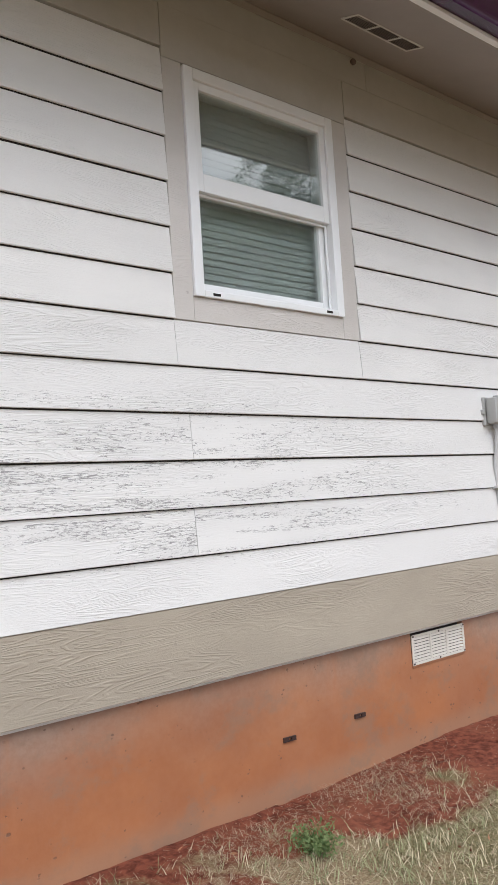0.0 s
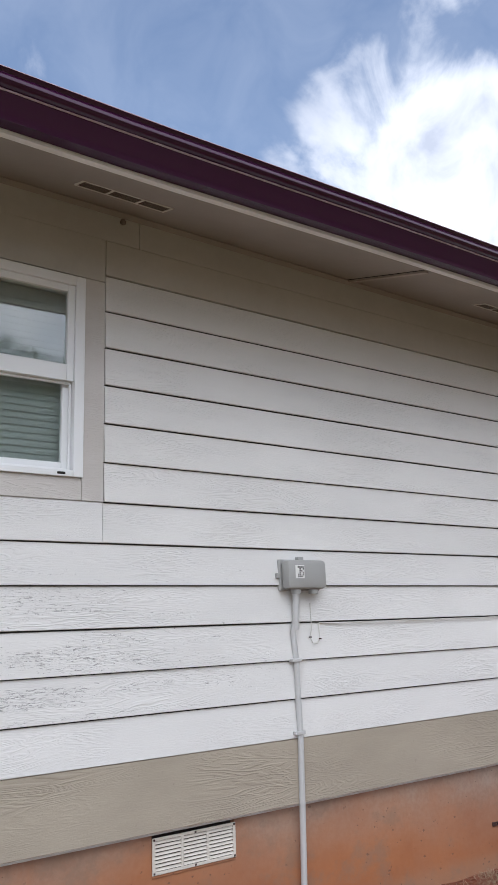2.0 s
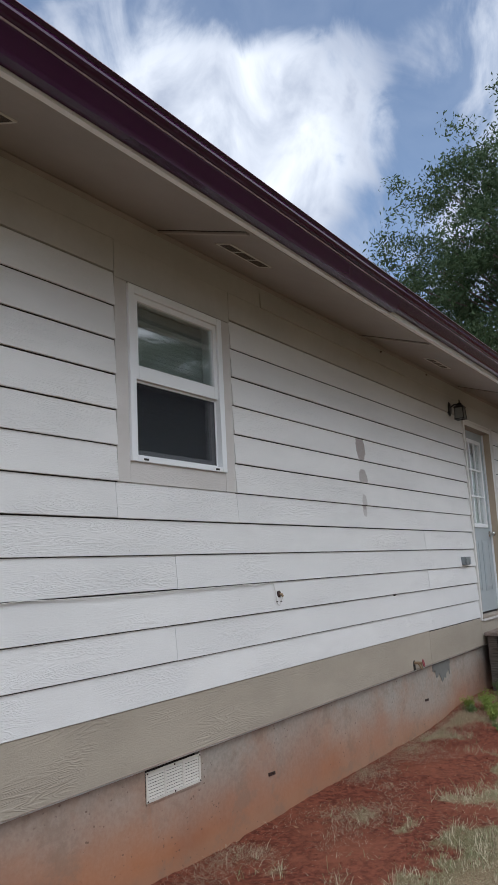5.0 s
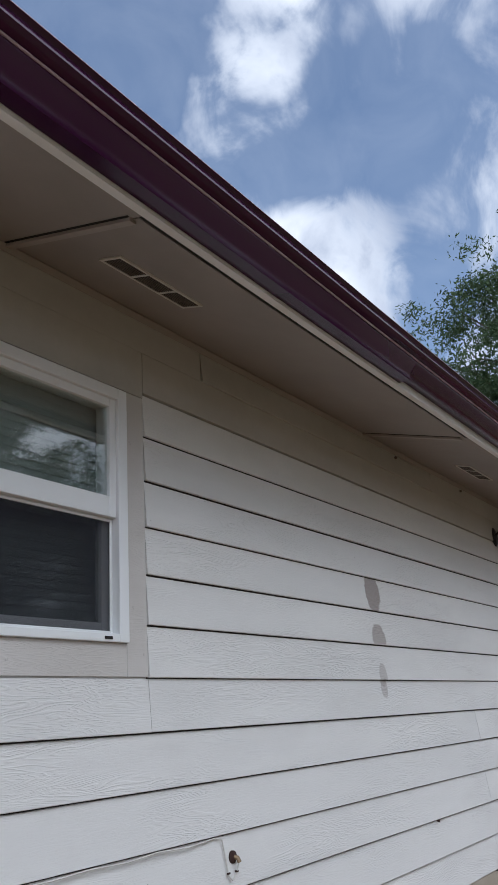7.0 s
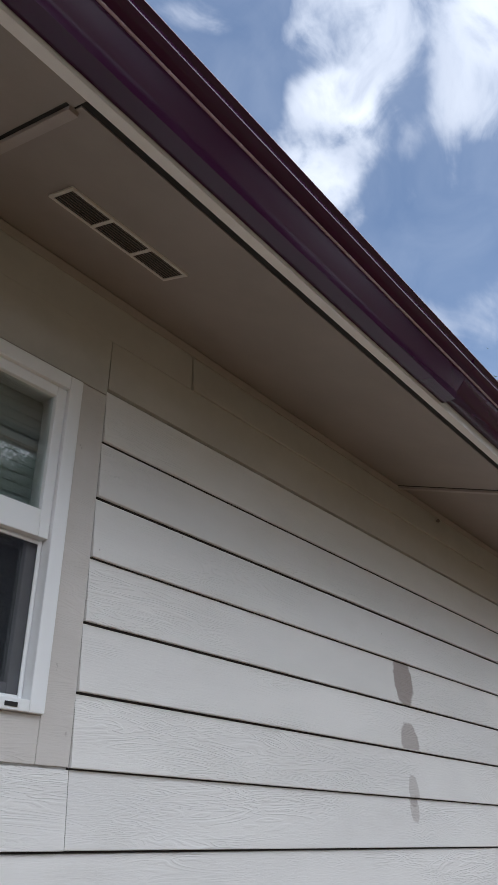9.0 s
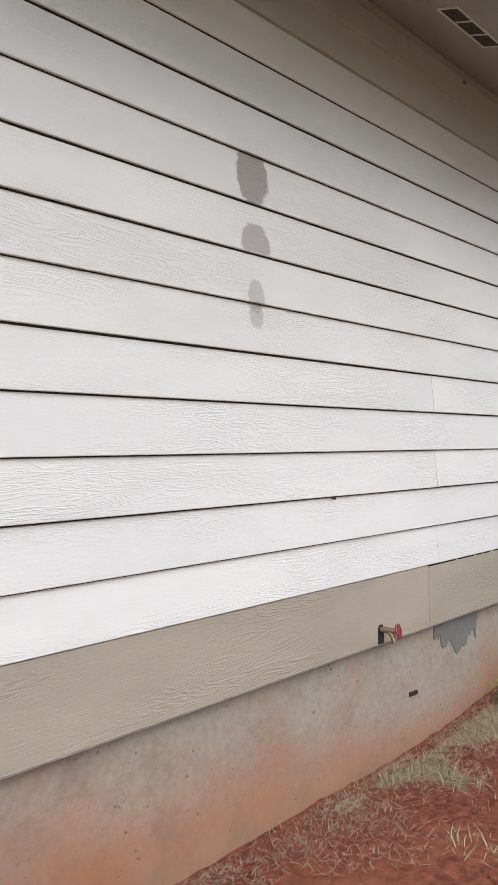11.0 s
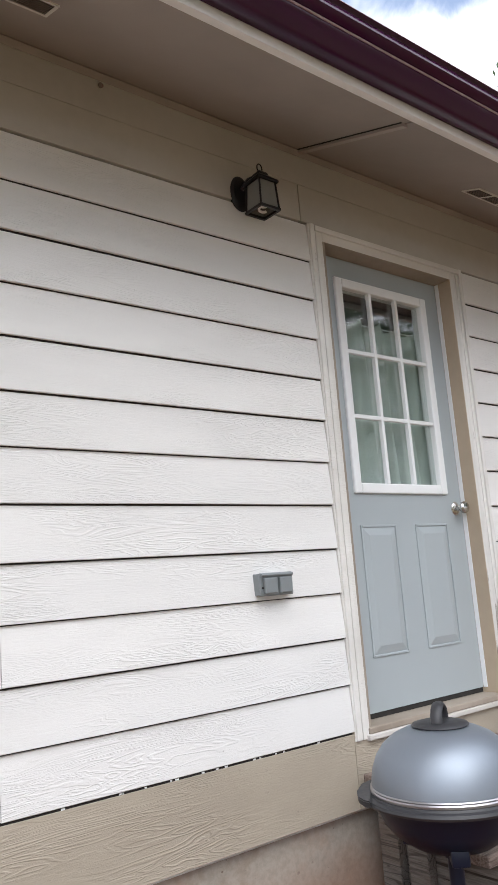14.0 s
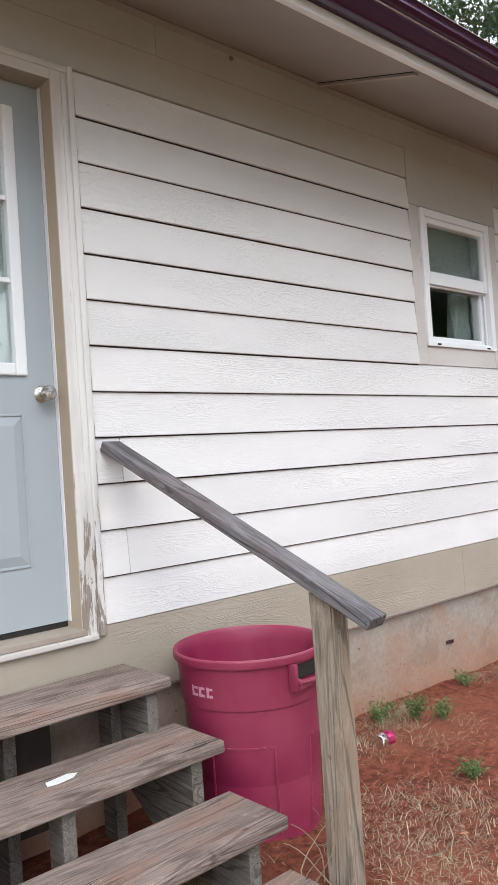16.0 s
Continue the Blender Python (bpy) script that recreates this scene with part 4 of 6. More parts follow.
# ---- back door ----
def build_door():
    x0, x1, z0, z1 = DOOR
    door = tagged(new("door_1"), "closed grey steel back door with nine glass lights", "door", kind="structure")
    fx0, fx1, fz0, fz1, face = 12.095, 12.985, 0.765, 2.805, 0.085
    # slab with an opening for the lights
    gx0, gx1, gz0, gz1 = 12.235, 12.865, 1.705, 2.695
    xs, zs = [fx0, gx0, gx1, fx1], [fz0, gz0, gz1, fz1]
    bm = bmesh.new()
    for i in range(3):
        for k in range(3):
            if (i, k) != (1, 1):
                boxed(bm, xs[i], xs[i + 1], face, face + 0.045, zs[k], zs[k + 1])
    slab = part("door_panel", bm, M_DOOR, door)
    # pressed panels
    for a, b in ((12.243, 12.478), (12.612, 12.855)):
        c, d = 0.985, 1.552
        bm = bmesh.new()
        for w0, w1, h in ((0.0, 0.010, 0.005),):
            for p in ((a + w0, a + w1, c + w0, d - w0), (b - w1, b - w0, c + w0, d - w0), (a + w1, b - w1, d - w1, d - w0), (a + w1, b - w1, c + w0, c + w1)):
                boxed(bm, p[0], p[1], face - h, face, p[2], p[3], 0.002)
        low = [bm.verts.new((x, face - 0.0005, z)) for x, z in ((a + 0.012, c + 0.012), (b - 0.012, c + 0.012), (b - 0.012, d - 0.012), (a + 0.012, d - 0.012))]
        high = [bm.verts.new((x, face - 0.009, z)) for x, z in ((a + 0.046, c + 0.046), (b - 0.046, c + 0.046), (b - 0.046, d - 0.046), (a + 0.046, d - 0.046))]
        for i in range(4):
            bm.faces.new((low[i], low[(i + 1) % 4], high[(i + 1) % 4], high[i]))
        bm.faces.new(high)
        part("raised_panel", bm, M_DOOR, slab)
    # white light frame, muntins, panes
    frame_bm = bmesh.new()
    for p in ((gx0 - 0.012, gx0 + 0.034, gz0 - 0.012, gz1 + 0.012), (gx1 - 0.034, gx1 + 0.012, gz0 - 0.012, gz1 + 0.012),
              (gx0 + 0.034, gx1 - 0.034, gz1 - 0.034, gz1 + 0.012), (gx0 + 0.034, gx1 - 0.034, gz0 - 0.012, gz0 + 0.034)):
        boxed(frame_bm, p[0], p[1], face - 0.014, face + 0.05, p[2], p[3], 0.006)
    lights = part("light_frame", frame_bm, M_VINYL, door, "white plastic frame of the lights")
    ix0, ix1, iz0, iz1 = gx0 + 0.034, gx1 - 0.034, gz0 + 0.034, gz1 - 0.034
    for i in (1, 2):
        x = ix0 + (ix1 - ix0) * i / 3
        part("muntin", boxed(bmesh.new(), x - 0.0095, x + 0.0095, face - 0.010, face + 0.012, iz0, iz1, 0.003), M_VINYL, lights)
        z = iz0 + (iz1 - iz0) * i / 3
        part("muntin", boxed(bmesh.new(), ix0, ix1, face - 0.0085, face + 0.012, z - 0.0095, z + 0.0095, 0.003), M_VINYL, lights)
    for i in range(3):
        for k in range(3):
            a, b = ix0 + (ix1 - ix0) * i / 3, ix0 + (ix1 - ix0) * (i + 1) / 3
            c, d = iz0 + (iz1 - iz0) * k / 3, iz0 + (iz1 - iz0) * (k + 1) / 3
            part("pane", boxed(bmesh.new(), a + 0.001, b - 0.001, face + 0.014, face + 0.018, c + 0.001, d - 0.001), M_GLASS, lights, "clear glass pane")
    # knob
    kb = bmesh.new()
    turn = Matrix.Translation((12.935, face, 1.625)) @ Matrix.Rotation(radians(90), 4, "X")
    lathe(kb, [(0.0001, 0.0), (0.034, 0.0), (0.034, 0.004), (0.028, 0.010), (0.013, 0.014), (0.012, 0.030), (0.020, 0.036), (0.028, 0.046), (0.029, 0.058), (0.022, 0.068), (0.0001, 0.071)], n=28)
    bmesh.ops.transform(kb, matrix=turn, verts=kb.verts)
    part("door_knob", kb, M_STEEL, slab, "round brushed steel knob", smooth=True)
    # jambs, threshold, weather strip
    part("jamb", boxed(bmesh.new(), x0 + 0.001, fx0 - 0.003, -0.012, 0.159, 0.702, 2.812, 0.002), M_JAMB_SHADE_WORN, door, "brownish jamb with its shade set in the colour")
    part("jamb", boxed(bmesh.new(), fx1 + 0.004, x1 - 0.001, -0.012, 0.159, 0.702, 2.812, 0.002), M_JAMB, door, "tan painted jamb")
    part("head_jamb", boxed(bmesh.new(), fx0 - 0.003, fx1 + 0.004, -0.012, 0.159, 2.807, 2.819, 0.001), M_JAMB_SHADE_WORN, door, "brownish jamb with its shade set in the colour")
    part("weather_strip", boxed(bmesh.new(), fx1 + 0.0005, fx1 + 0.0035, 0.062, 0.084, fz0, 2.806), M_VINYL, door, "thin white weather strip")
    part("threshold", boxed(bmesh.new(), x0 + 0.001, x1 - 0.001, -0.022, 0.158, 0.716, 0.742, 0.005), M_JAMB_SHADE_WORN, door, "scuffed brown threshold")
    part("sill_nose", boxed(bmesh.new(), x0 - 0.01, x1 + 0.05, -0.030, -0.0005, 0.694, 0.7155, 0.004), M_TRIM, door)
    part("sweep", boxed(bmesh.new(), fx0, fx1, face + 0.004, face + 0.04, 0.743, 0.764), M_DARK, door, "dark worn door sweep")
    # moulded casing with peeling paint
    for a, b, sgn in ((11.995, 12.078, 1), (12.992, 13.09, -1)):
        bm = bmesh.new()
        inner, outer = (b, a) if sgn > 0 else (a, b)
        boxed(bm, a, b, -0.014, 0.0125, 0.70, 2.878, 0.003)
        m0, m1 = sorted((outer + sgn * 0.004, outer + sgn * 0.030))
        boxed(bm, m0, m1, -0.024, -0.0135, 0.702, 2.876, 0.004)
        m0, m1 = sorted((outer + sgn * 0.040, outer + sgn * 0.056))
        boxed(bm, m0, m1, -0.019, -0.0135, 0.702, 2.84, 0.002)
        part("casing", bm, M_CASING_SOUND if sgn > 0 else M_CASING, door, "moulded white casing with peeling paint")
    bm = bmesh.new()
    boxed(bm, 12.0785, 12.9915, -0.0145, 0.0125, 2.808, 2.8785, 0.003)
    boxed(bm, 12.03, 13.06, -0.0245, -0.0142, 2.846, 2.872, 0.004)
    part("casing", bm, M_CASING_SOUND, door, "moulded white casing with peeling paint")


build_door()
curtain("door_curtain", "pale green curtain hanging behind the door glass", 12.20, 12.90, 1.60, 2.545, 0.165, 5)


# ---- wall fittings ----
def build_lantern():
    cx, cy = 11.655, -0.112
    ob = thing("wall_lantern", "black outdoor wall lantern with frosted panes", "lamp", (cx, 0, 2.75))
    bm = bmesh.new()
    lathe(bm, [(0.0001, 0), (0.062, 0), (0.062, 0.010), (0.050, 0.020), (0.0001, 0.022)], n=28)
    bmesh.ops.transform(bm, matrix=Matrix.Translation((11.63, 0.0, 2.915)) @ Matrix.Rotation(radians(90), 4, "X") @ Matrix.Diagonal((0.85, 1.25, 1, 1)), verts=bm.verts)
    piece("backplate", bm, M_BLACK, ob, smooth=True)
    piece("arm", tube(bmesh.new(), [(11.63, -0.02, 2.93), (11.635, -0.06, 2.955), (cx, cy, 2.958)], 0.009, 10), M_BLACK, ob, smooth=True)
    t, b, zt, zb = 0.041, 0.047, 2.918, 2.797
    for sx in (-1, 1):
        for sy in (-1, 1):
            piece("cage_bar", tube(bmesh.new(), [(cx + sx * b, cy + sy * b, zb), (cx + sx * t, cy + sy * t, zt)], 0.0045, 6), M_BLACK, ob)
    for r, z in ((b, zb), (t + 0.006, zt)):
        for s in (-1, 1):
            piece("cage_rail", boxed(bmesh.new(), cx - r - 0.004, cx + r + 0.004, cy + s * r - 0.005, cy + s * r + 0.005, z - 0.005, z + 0.005), M_BLACK, ob)
            piece("cage_rail", boxed(bmesh.new(), cx + s * r - 0.0052, cx + s * r + 0.0052, cy - r + 0.005, cy + r - 0.005, z - 0.0048, z + 0.0048), M_BLACK, ob)
    for sx, sy in ((-1, 0), (1, 0), (0, -1), (0, 1)):
        bm = bmesh.new()
        q = []
        for r, z in ((b - 0.002, zb), (t - 0.002, zt)):
            for s in (-1, 1) if z == zb else (1, -1):
                q.append((cx + (sx * r if sx else s * r), cy + (sy * r if sy else s * r), z))
        vs = [bm.verts.new(p) for p in q]
        f = bm.faces.new(vs)
        ext = bmesh.ops.extrude_face_region(bm, geom=[f])["geom"]
        bmesh.ops.translate(bm, verts=[v for v in ext if isinstance(v, bmesh.types.BMVert)], vec=(-0.0015 * sx, -0.0015 * sy, 0))
        piece("pane", bm, M_FROST, ob, "frosted glass pane")
    bm = bmesh.new()
    lathe(bm, [(0.072, 2.921), (0.068, 2.928), (0.034, 2.950), (0.030, 2.962), (0.012, 2.974), (0.0001, 2.976)], (cx, cy), 4)
    bmesh.ops.rotate(bm, verts=bm.verts, cent=(cx, cy, 0), matrix=Matrix.Rotation(radians(45), 3, "Z"))
    piece("cap", bm, M_BLACK, ob)
    ring = [(cx + 0.013 * math.cos(a), cy, 2.988 + 0.017 * math.sin(a)) for a in [i * math.pi / 8 for i in range(17)]]
    piece("finial_ring", tube(bmesh.new(), ring, 0.003, 6), M_BLACK, ob, smooth=True)
    coil = [(cx + 0.016 * math.cos(a), cy + 0.016 * math.sin(a), 2.80 + 0.0035 * a) for a in [i * 0.5 for i in range(44)]]
    piece("bulb", tube(bmesh.new(), coil, 0.0055, 6), M_BULB, ob, "white spiral bulb", smooth=True)
    piece("socket", lathe(bmesh.new(), [(0.012, 2.875), (0.018, 2.88), (0.018, 2.93)], (cx, cy), 16), M_VINYL, ob, smooth=True)


build_lantern()


def build_outlet():
    ob = thing("outdoor_outlet", "grey cast metal outdoor outlet box with two flip covers", "outlet", (11.625, 0, 1.29))
    m = Matrix.Translation((11.625, 0, 1.33)) @ Matrix.Rotation(radians(0), 4, "Y")
    piece("backbox", boxed(bmesh.new(), -0.078, 0.078, -0.042, 0.004, -0.040, 0.040, 0.004, m), M_OUTLET, ob)
    piece("cover_plate", boxed(bmesh.new(), -0.080, 0.080, -0.050, -0.0425, -0.042, 0.042, 0.003, m), M_OUTLET, ob)
    for s in (-1, 1):
        piece("flip_cover", boxed(bmesh.new(), -0.030 + s * 0.036, 0.030 + s * 0.036, -0.066, -0.0505, -0.034, 0.024, 0.004, m), M_OUTLET, ob)
    piece("hinge", tube(bmesh.new(), [(11.55, -0.056, 1.364), (11.70, -0.056, 1.364)], 0.006, 8), M_OUTLET, ob, smooth=True)
    for x in (11.556, 11.694):
        piece("screw", lathe(bmesh.new(), [(0.004, 0), (0.004, 0.003), (0.0001, 0.0035)], n=10), M_DARK, ob)
        ob.children[-1].location = Vector((x, -0.0505, 1.318)) - ob.location
        ob.children[-1].rotation_euler = (radians(90), 0, 0)


build_outlet()


def build_meter_box():
    ob = thing("service_box", "grey plastic telephone service box above a grey conduit", "utility box", (4.01, 0, 1.43))
    piece("backplate", boxed(bmesh.new(), 3.850, 4.105, -0.022, 0.004, 1.425, 1.578, 0.006), M_BOX, ob)
    bm = boxed(bmesh.new(), 3.858, 4.100, -0.088, -0.0225, 1.432, 1.572, 0.018)
    piece("cover", bm, M_BOX, ob, smooth=True)
    piece("top_lug", boxed(bmesh.new(), 3.965, 4.00, -0.03, 0.0, 1.572, 1.592, 0.003), M_BOX, ob)
    piece("side_lug", boxed(bmesh.new(), 3.830, 3.8495, -0.03, 0.0, 1.485, 1.510, 0.003), M_BOX, ob)
    for z in (1.508, 1.528):
        piece("latch", boxed(bmesh.new(), 4.1003, 4.104, -0.060, -0.045, z - 0.005, z + 0.005), M_DARK, ob)
    for x, r in ((3.93, 0.026), (4.04, 0.024)):
        piece("cable_hub", lathe(bmesh.new(), [(r, 1.408), (r, 1.430)], (x, -0.045), 20), M_BOX, ob, smooth=True)
    label = piece("label", boxed(bmesh.new(), 3.900, 3.955, -0.0892, -0.0884, 1.482, 1.545), M_LABEL, ob, "small printed label")
    rng = random.Random(5)
    bm = bmesh.new()
    for i in range(5):
        for k in range(6):
            if rng.random() < 0.6:
                boxed(bm, 3.904 + 0.010 * i, 3.912 + 0.010 * i, -0.0899, -0.0892, 1.487 + 0.009 * k, 1.494 + 0.009 * k)
    piece("print", bm, M_DARK, ob, "black print")

    co = thing("conduit", "grey plastic conduit running down the wall into the soil", "conduit", (3.93, -0.03, -0.1))
    path = [(3.93, -0.045, 1.41), (3.935, -0.032, 1.33), (3.918, -0.022, 1.22), (3.93, -0.020, 1.10), (3.935, -0.020, 0.75), (3.925, -0.022, 0.45), (3.935, 0.006, 0.1), (3.93, 0.004, -0.11)]
    piece("pipe", tube(bmesh.new(), path, 0.0145, 14), M_PIPE, co, smooth=True)
    piece("upper_pipe", tube(bmesh.new(), [(3.93, -0.045, 1.412), (3.93, -0.030, 1.24)], 0.0175, 14), M_PIPE, co, smooth=True)
    for z in (1.095, 0.765):
        bm = boxed(bmesh.new(), 3.895, 3.955, -0.038, -0.0005, z - 0.008, z + 0.008, 0.003)
        piece("strap", bm, M_PIPE, co)
        piece("strap_screw", boxed(bmesh.new(), 3.890, 3.900, -0.008, -0.001, z - 0.006, z + 0.006, 0.001), M_RUST, co)

    ca = thing("cable", "thin white cable stapled along a siding board", "cable", (4.09, -0.01, 1.27))
    pts = [(4.037, -0.018, 1.365), (4.037, -0.020, 1.24), (4.026, -0.020, 1.20), (4.04, -0.021, 1.172), (4.068, -0.021, 1.168), (4.09, -0.018, 1.19), (4.088, -0.012, 1.262), (4.10, -0.0095, 1.268)]
    rng = random.Random(9)
    for i in range(1, 26):
        x = 4.1 + (7.9 - 4.1) * i / 26
        pts.append((x, -0.0160, 1.268 + (0.006 if 9 < i < 15 else 0) - 0.006 * abs(math.sin(i * 1.7)) + rng.uniform(-0.002, 0.002)))
    pts += [(7.90, -0.010, 1.268), (7.935, -0.013, 1.26), (7.945, -0.018, 1.20), (7.955, -0.021, 1.14), (7.975, -0.021, 1.125), (8.0, -0.021, 1.145), (8.005, -0.030, 1.178)]
    piece("lead", tube(bmesh.new(), pts, 0.0028, 6), M_WIRE, ca, smooth=True)
    for p in (pts[2], pts[5], (7.953, -0.021, 1.15), (8.0, -0.021, 1.15)):
        piece("staple", boxed(bmesh.new(), p[0] - 0.007, p[0] + 0.007, p[1] - 0.004, p[1] + 0.002, p[2] - 0.003, p[2] + 0.003), M_RUST, ca)
    fi = thing("cable_grommet", "dark round grommet where the cable enters the wall", "fitting", (7.995, 0, 1.19))
    bm = lathe(bmesh.new(), [(0.0001, 0), (0.021, 0), (0.021, 0.008), (0.012, 0.014), (0.0001, 0.014)], n=20)
    bmesh.ops.transform(bm, matrix=Matrix.Translation((7.995, -0.006, 1.195)) @ Matrix.Rotation(radians(90), 4, "X"), verts=bm.verts)
    piece("disc", bm, M_RUST, fi, smooth=True)
    piece("plug", tube(bmesh.new(), [(7.995, -0.01, 1.197), (8.0, -0.03, 1.192), (8.004, -0.034, 1.178)], 0.008, 10), M_BRASS, fi, smooth=True)


build_meter_box()


def build_faucet():
    ob = thing("garden_faucet", "brass hose faucet with a worn red wheel handle", "faucet", (10.12, 0.0, 0.49))
    piece("notch", boxed(bmesh.new(), 10.068, 10.112, -0.0125, -0.0112, 0.455, 0.512, 0.0), M_DARK, ob, "dark notch cut in the skirt board")
    bm = bmesh.new()
    lathe(bm, [(0.0001, 0), (0.022, 0), (0.022, 0.0012), (0.0001, 0.0012)], n=24)
    bmesh.ops.transform(bm, matrix=Matrix.Translation((10.09, -0.0113, 0.515)) @ Matrix.Rotation(radians(90), 4, "X"), verts=bm.verts)
    piece("notch_top", bm, M_DARK, ob, "dark rounded notch top")
    piece("stem", tube(bmesh.new(), [(10.09, -0.012, 0.515), (10.10, -0.05, 0.515), (10.105, -0.075, 0.512)], 0.012, 12), M_BRASS, ob, smooth=True)
    piece("spout", tube(bmesh.new(), [(10.10, -0.045, 0.512), (10.10, -0.065, 0.490), (10.10, -0.072, 0.465)], 0.011, 12), M_BRASS, ob, smooth=True)
    way = Matrix.Translation((10.112, -0.085, 0.513)) @ Matrix.Rotation(radians(78), 4, "X") @ Matrix.Rotation(radians(12), 4, "Y")
    bm = bmesh.new()
    ring = [(0.026 * (1 + 0.10 * math.cos(6 * a)) * math.cos(a), 0.026 * (1 + 0.10 * math.cos(6 * a)) * math.sin(a), 0) for a in [i * math.pi / 18 for i in range(37)]]
    tube(bm, ring, 0.0055, 6)
    for k in range(3):
        a = k * math.pi / 3
        tube(bm, [(0.026 * math.cos(a), 0.026 * math.sin(a), 0), (-0.026 * math.cos(a), -0.026 * math.sin(a), 0)], 0.0045, 6)
    bmesh.ops.transform(bm, matrix=way, verts=bm.verts)
    piece("wheel_handle", bm, M_RED, ob, "chipped red wheel handle", smooth=True)


build_faucet()


def build_foundation_fittings():
    for x0, x1, worn in ((3.17, 3.58, False), (6.755, 7.18, True)):
        z0, z1 = 0.285, 0.425
        ob = thing("foundation_vent", "white slotted metal vent in the foundation" + (" with flaking paint" if worn else ""), "vent", ((x0 + x1) / 2, 0.03, z0), "foundation vents")
        piece("recess", boxed(bmesh.new(), x0 + 0.001, x1 - 0.001, 0.06, 0.07, 0.273, 0.438), M_DARK, ob)
        bm = bmesh.new()
        for a, b, c, d in ((x0, x1, z1 - 0.012, z1), (x0, x1, z0, z0 + 0.012), (x0, x0 + 0.014, z0 + 0.012, z1 - 0.012), (x1 - 0.014, x1, z0 + 0.012, z1 - 0.012),
                           (x0 + 0.136, x0 + 0.148, z0 + 0.012, z1 - 0.012), (x1 - 0.148, x1 - 0.136, z0 + 0.012, z1 - 0.012)):
            boxed(bm, a, b, 0.022, 0.027, c, d, 0.001)
        piece("frame", bm, M_VENT, ob)
        for k in range(8):
            z = z0 + 0.019 + 0.0145 * k
            bm = boxed(bmesh.new(), x0 + 0.013, x1 - 0.013, -0.006, 0.006, -0.001, 0.001, m=Matrix.Translation((0, 0.027, z)) @ Matrix.Rotation(radians(48), 4, "X"))
            piece("slat", bm, M_VENT, ob)
        for x in (x0 + 0.008, x1 - 0.008, (x0 + x1) / 2):
            for z in (z0 + 0.007, z1 - 0.007):
                piece("screw", boxed(bmesh.new(), x - 0.004, x + 0.004, 0.019, 0.0225, z - 0.004, z + 0.004, 0.001), M_RUST, ob)
        piece("sill_strip", boxed(bmesh.new(), x0 + 0.002, x1 - 0.002, 0.026, 0.059, 0.2735, 0.283, 0.002), M_CONCRETE, ob, "mortar sill")
    for x, z in ((0.6, 0.14), (2.375, 0.143), (2.79, 0.143), (5.333, 0.137), (7.865, 0.160), (10.40, 0.165), (15.37, 0.198), (17.9, 0.19)):
        ob = thing("form_tie", "rusty steel form tie end in the concrete", "tie", (x, 0.03, z), "form ties in the foundation")
        m = Matrix.Translation((x, 0.03, z)) @ Matrix.Rotation(radians(2), 4, "Y")
        bm = bmesh.new()
        for a, b, c, d in ((-0.033, 0.033, 0.0045, 0.009), (-0.033, 0.033, -0.009, -0.0045), (-0.033, -0.006, -0.0045, 0.0045), (0.009, 0.033, -0.0045, 0.0045)):
            boxed(bm, a, b, -0.008, 0.0, c, d, 0.0, m)
        piece("strap_end", bm, M_RUST, ob)
    rng = random.Random(2)
    ob = thing("cement_patch", "smeared grey cement patch on the foundation", "patch", (10.83, 0.028, 0.36))
    top = [(10.60 + 0.45 * i / 24, 0.436) for i in range(25)]
    low = []
    for i in range(40):
        u = i / 39
        z = 0.30 + 0.035 * math.sin(11 * u) + rng.uniform(-0.022, 0.022) + (0.09 if u > 0.86 else 0) + (0.07 if u < 0.05 else 0)
        low.append((11.05 - 0.45 * u, z))
    bm = bmesh.new()
    f = bm.faces.new([bm.verts.new((x, 0.0262, z)) for x, z in top + low])
    ext = bmesh.ops.extrude_face_region(bm, geom=[f])["geom"]
    bmesh.ops.translate(bm, verts=[v for v in ext if isinstance(v, bmesh.types.BMVert)], vec=(0, 0.006, 0))
    bmesh.ops.triangulate(bm, faces=bm.faces)
    piece("smear", bm, M_CEMENT, ob)


build_foundation_fittings()


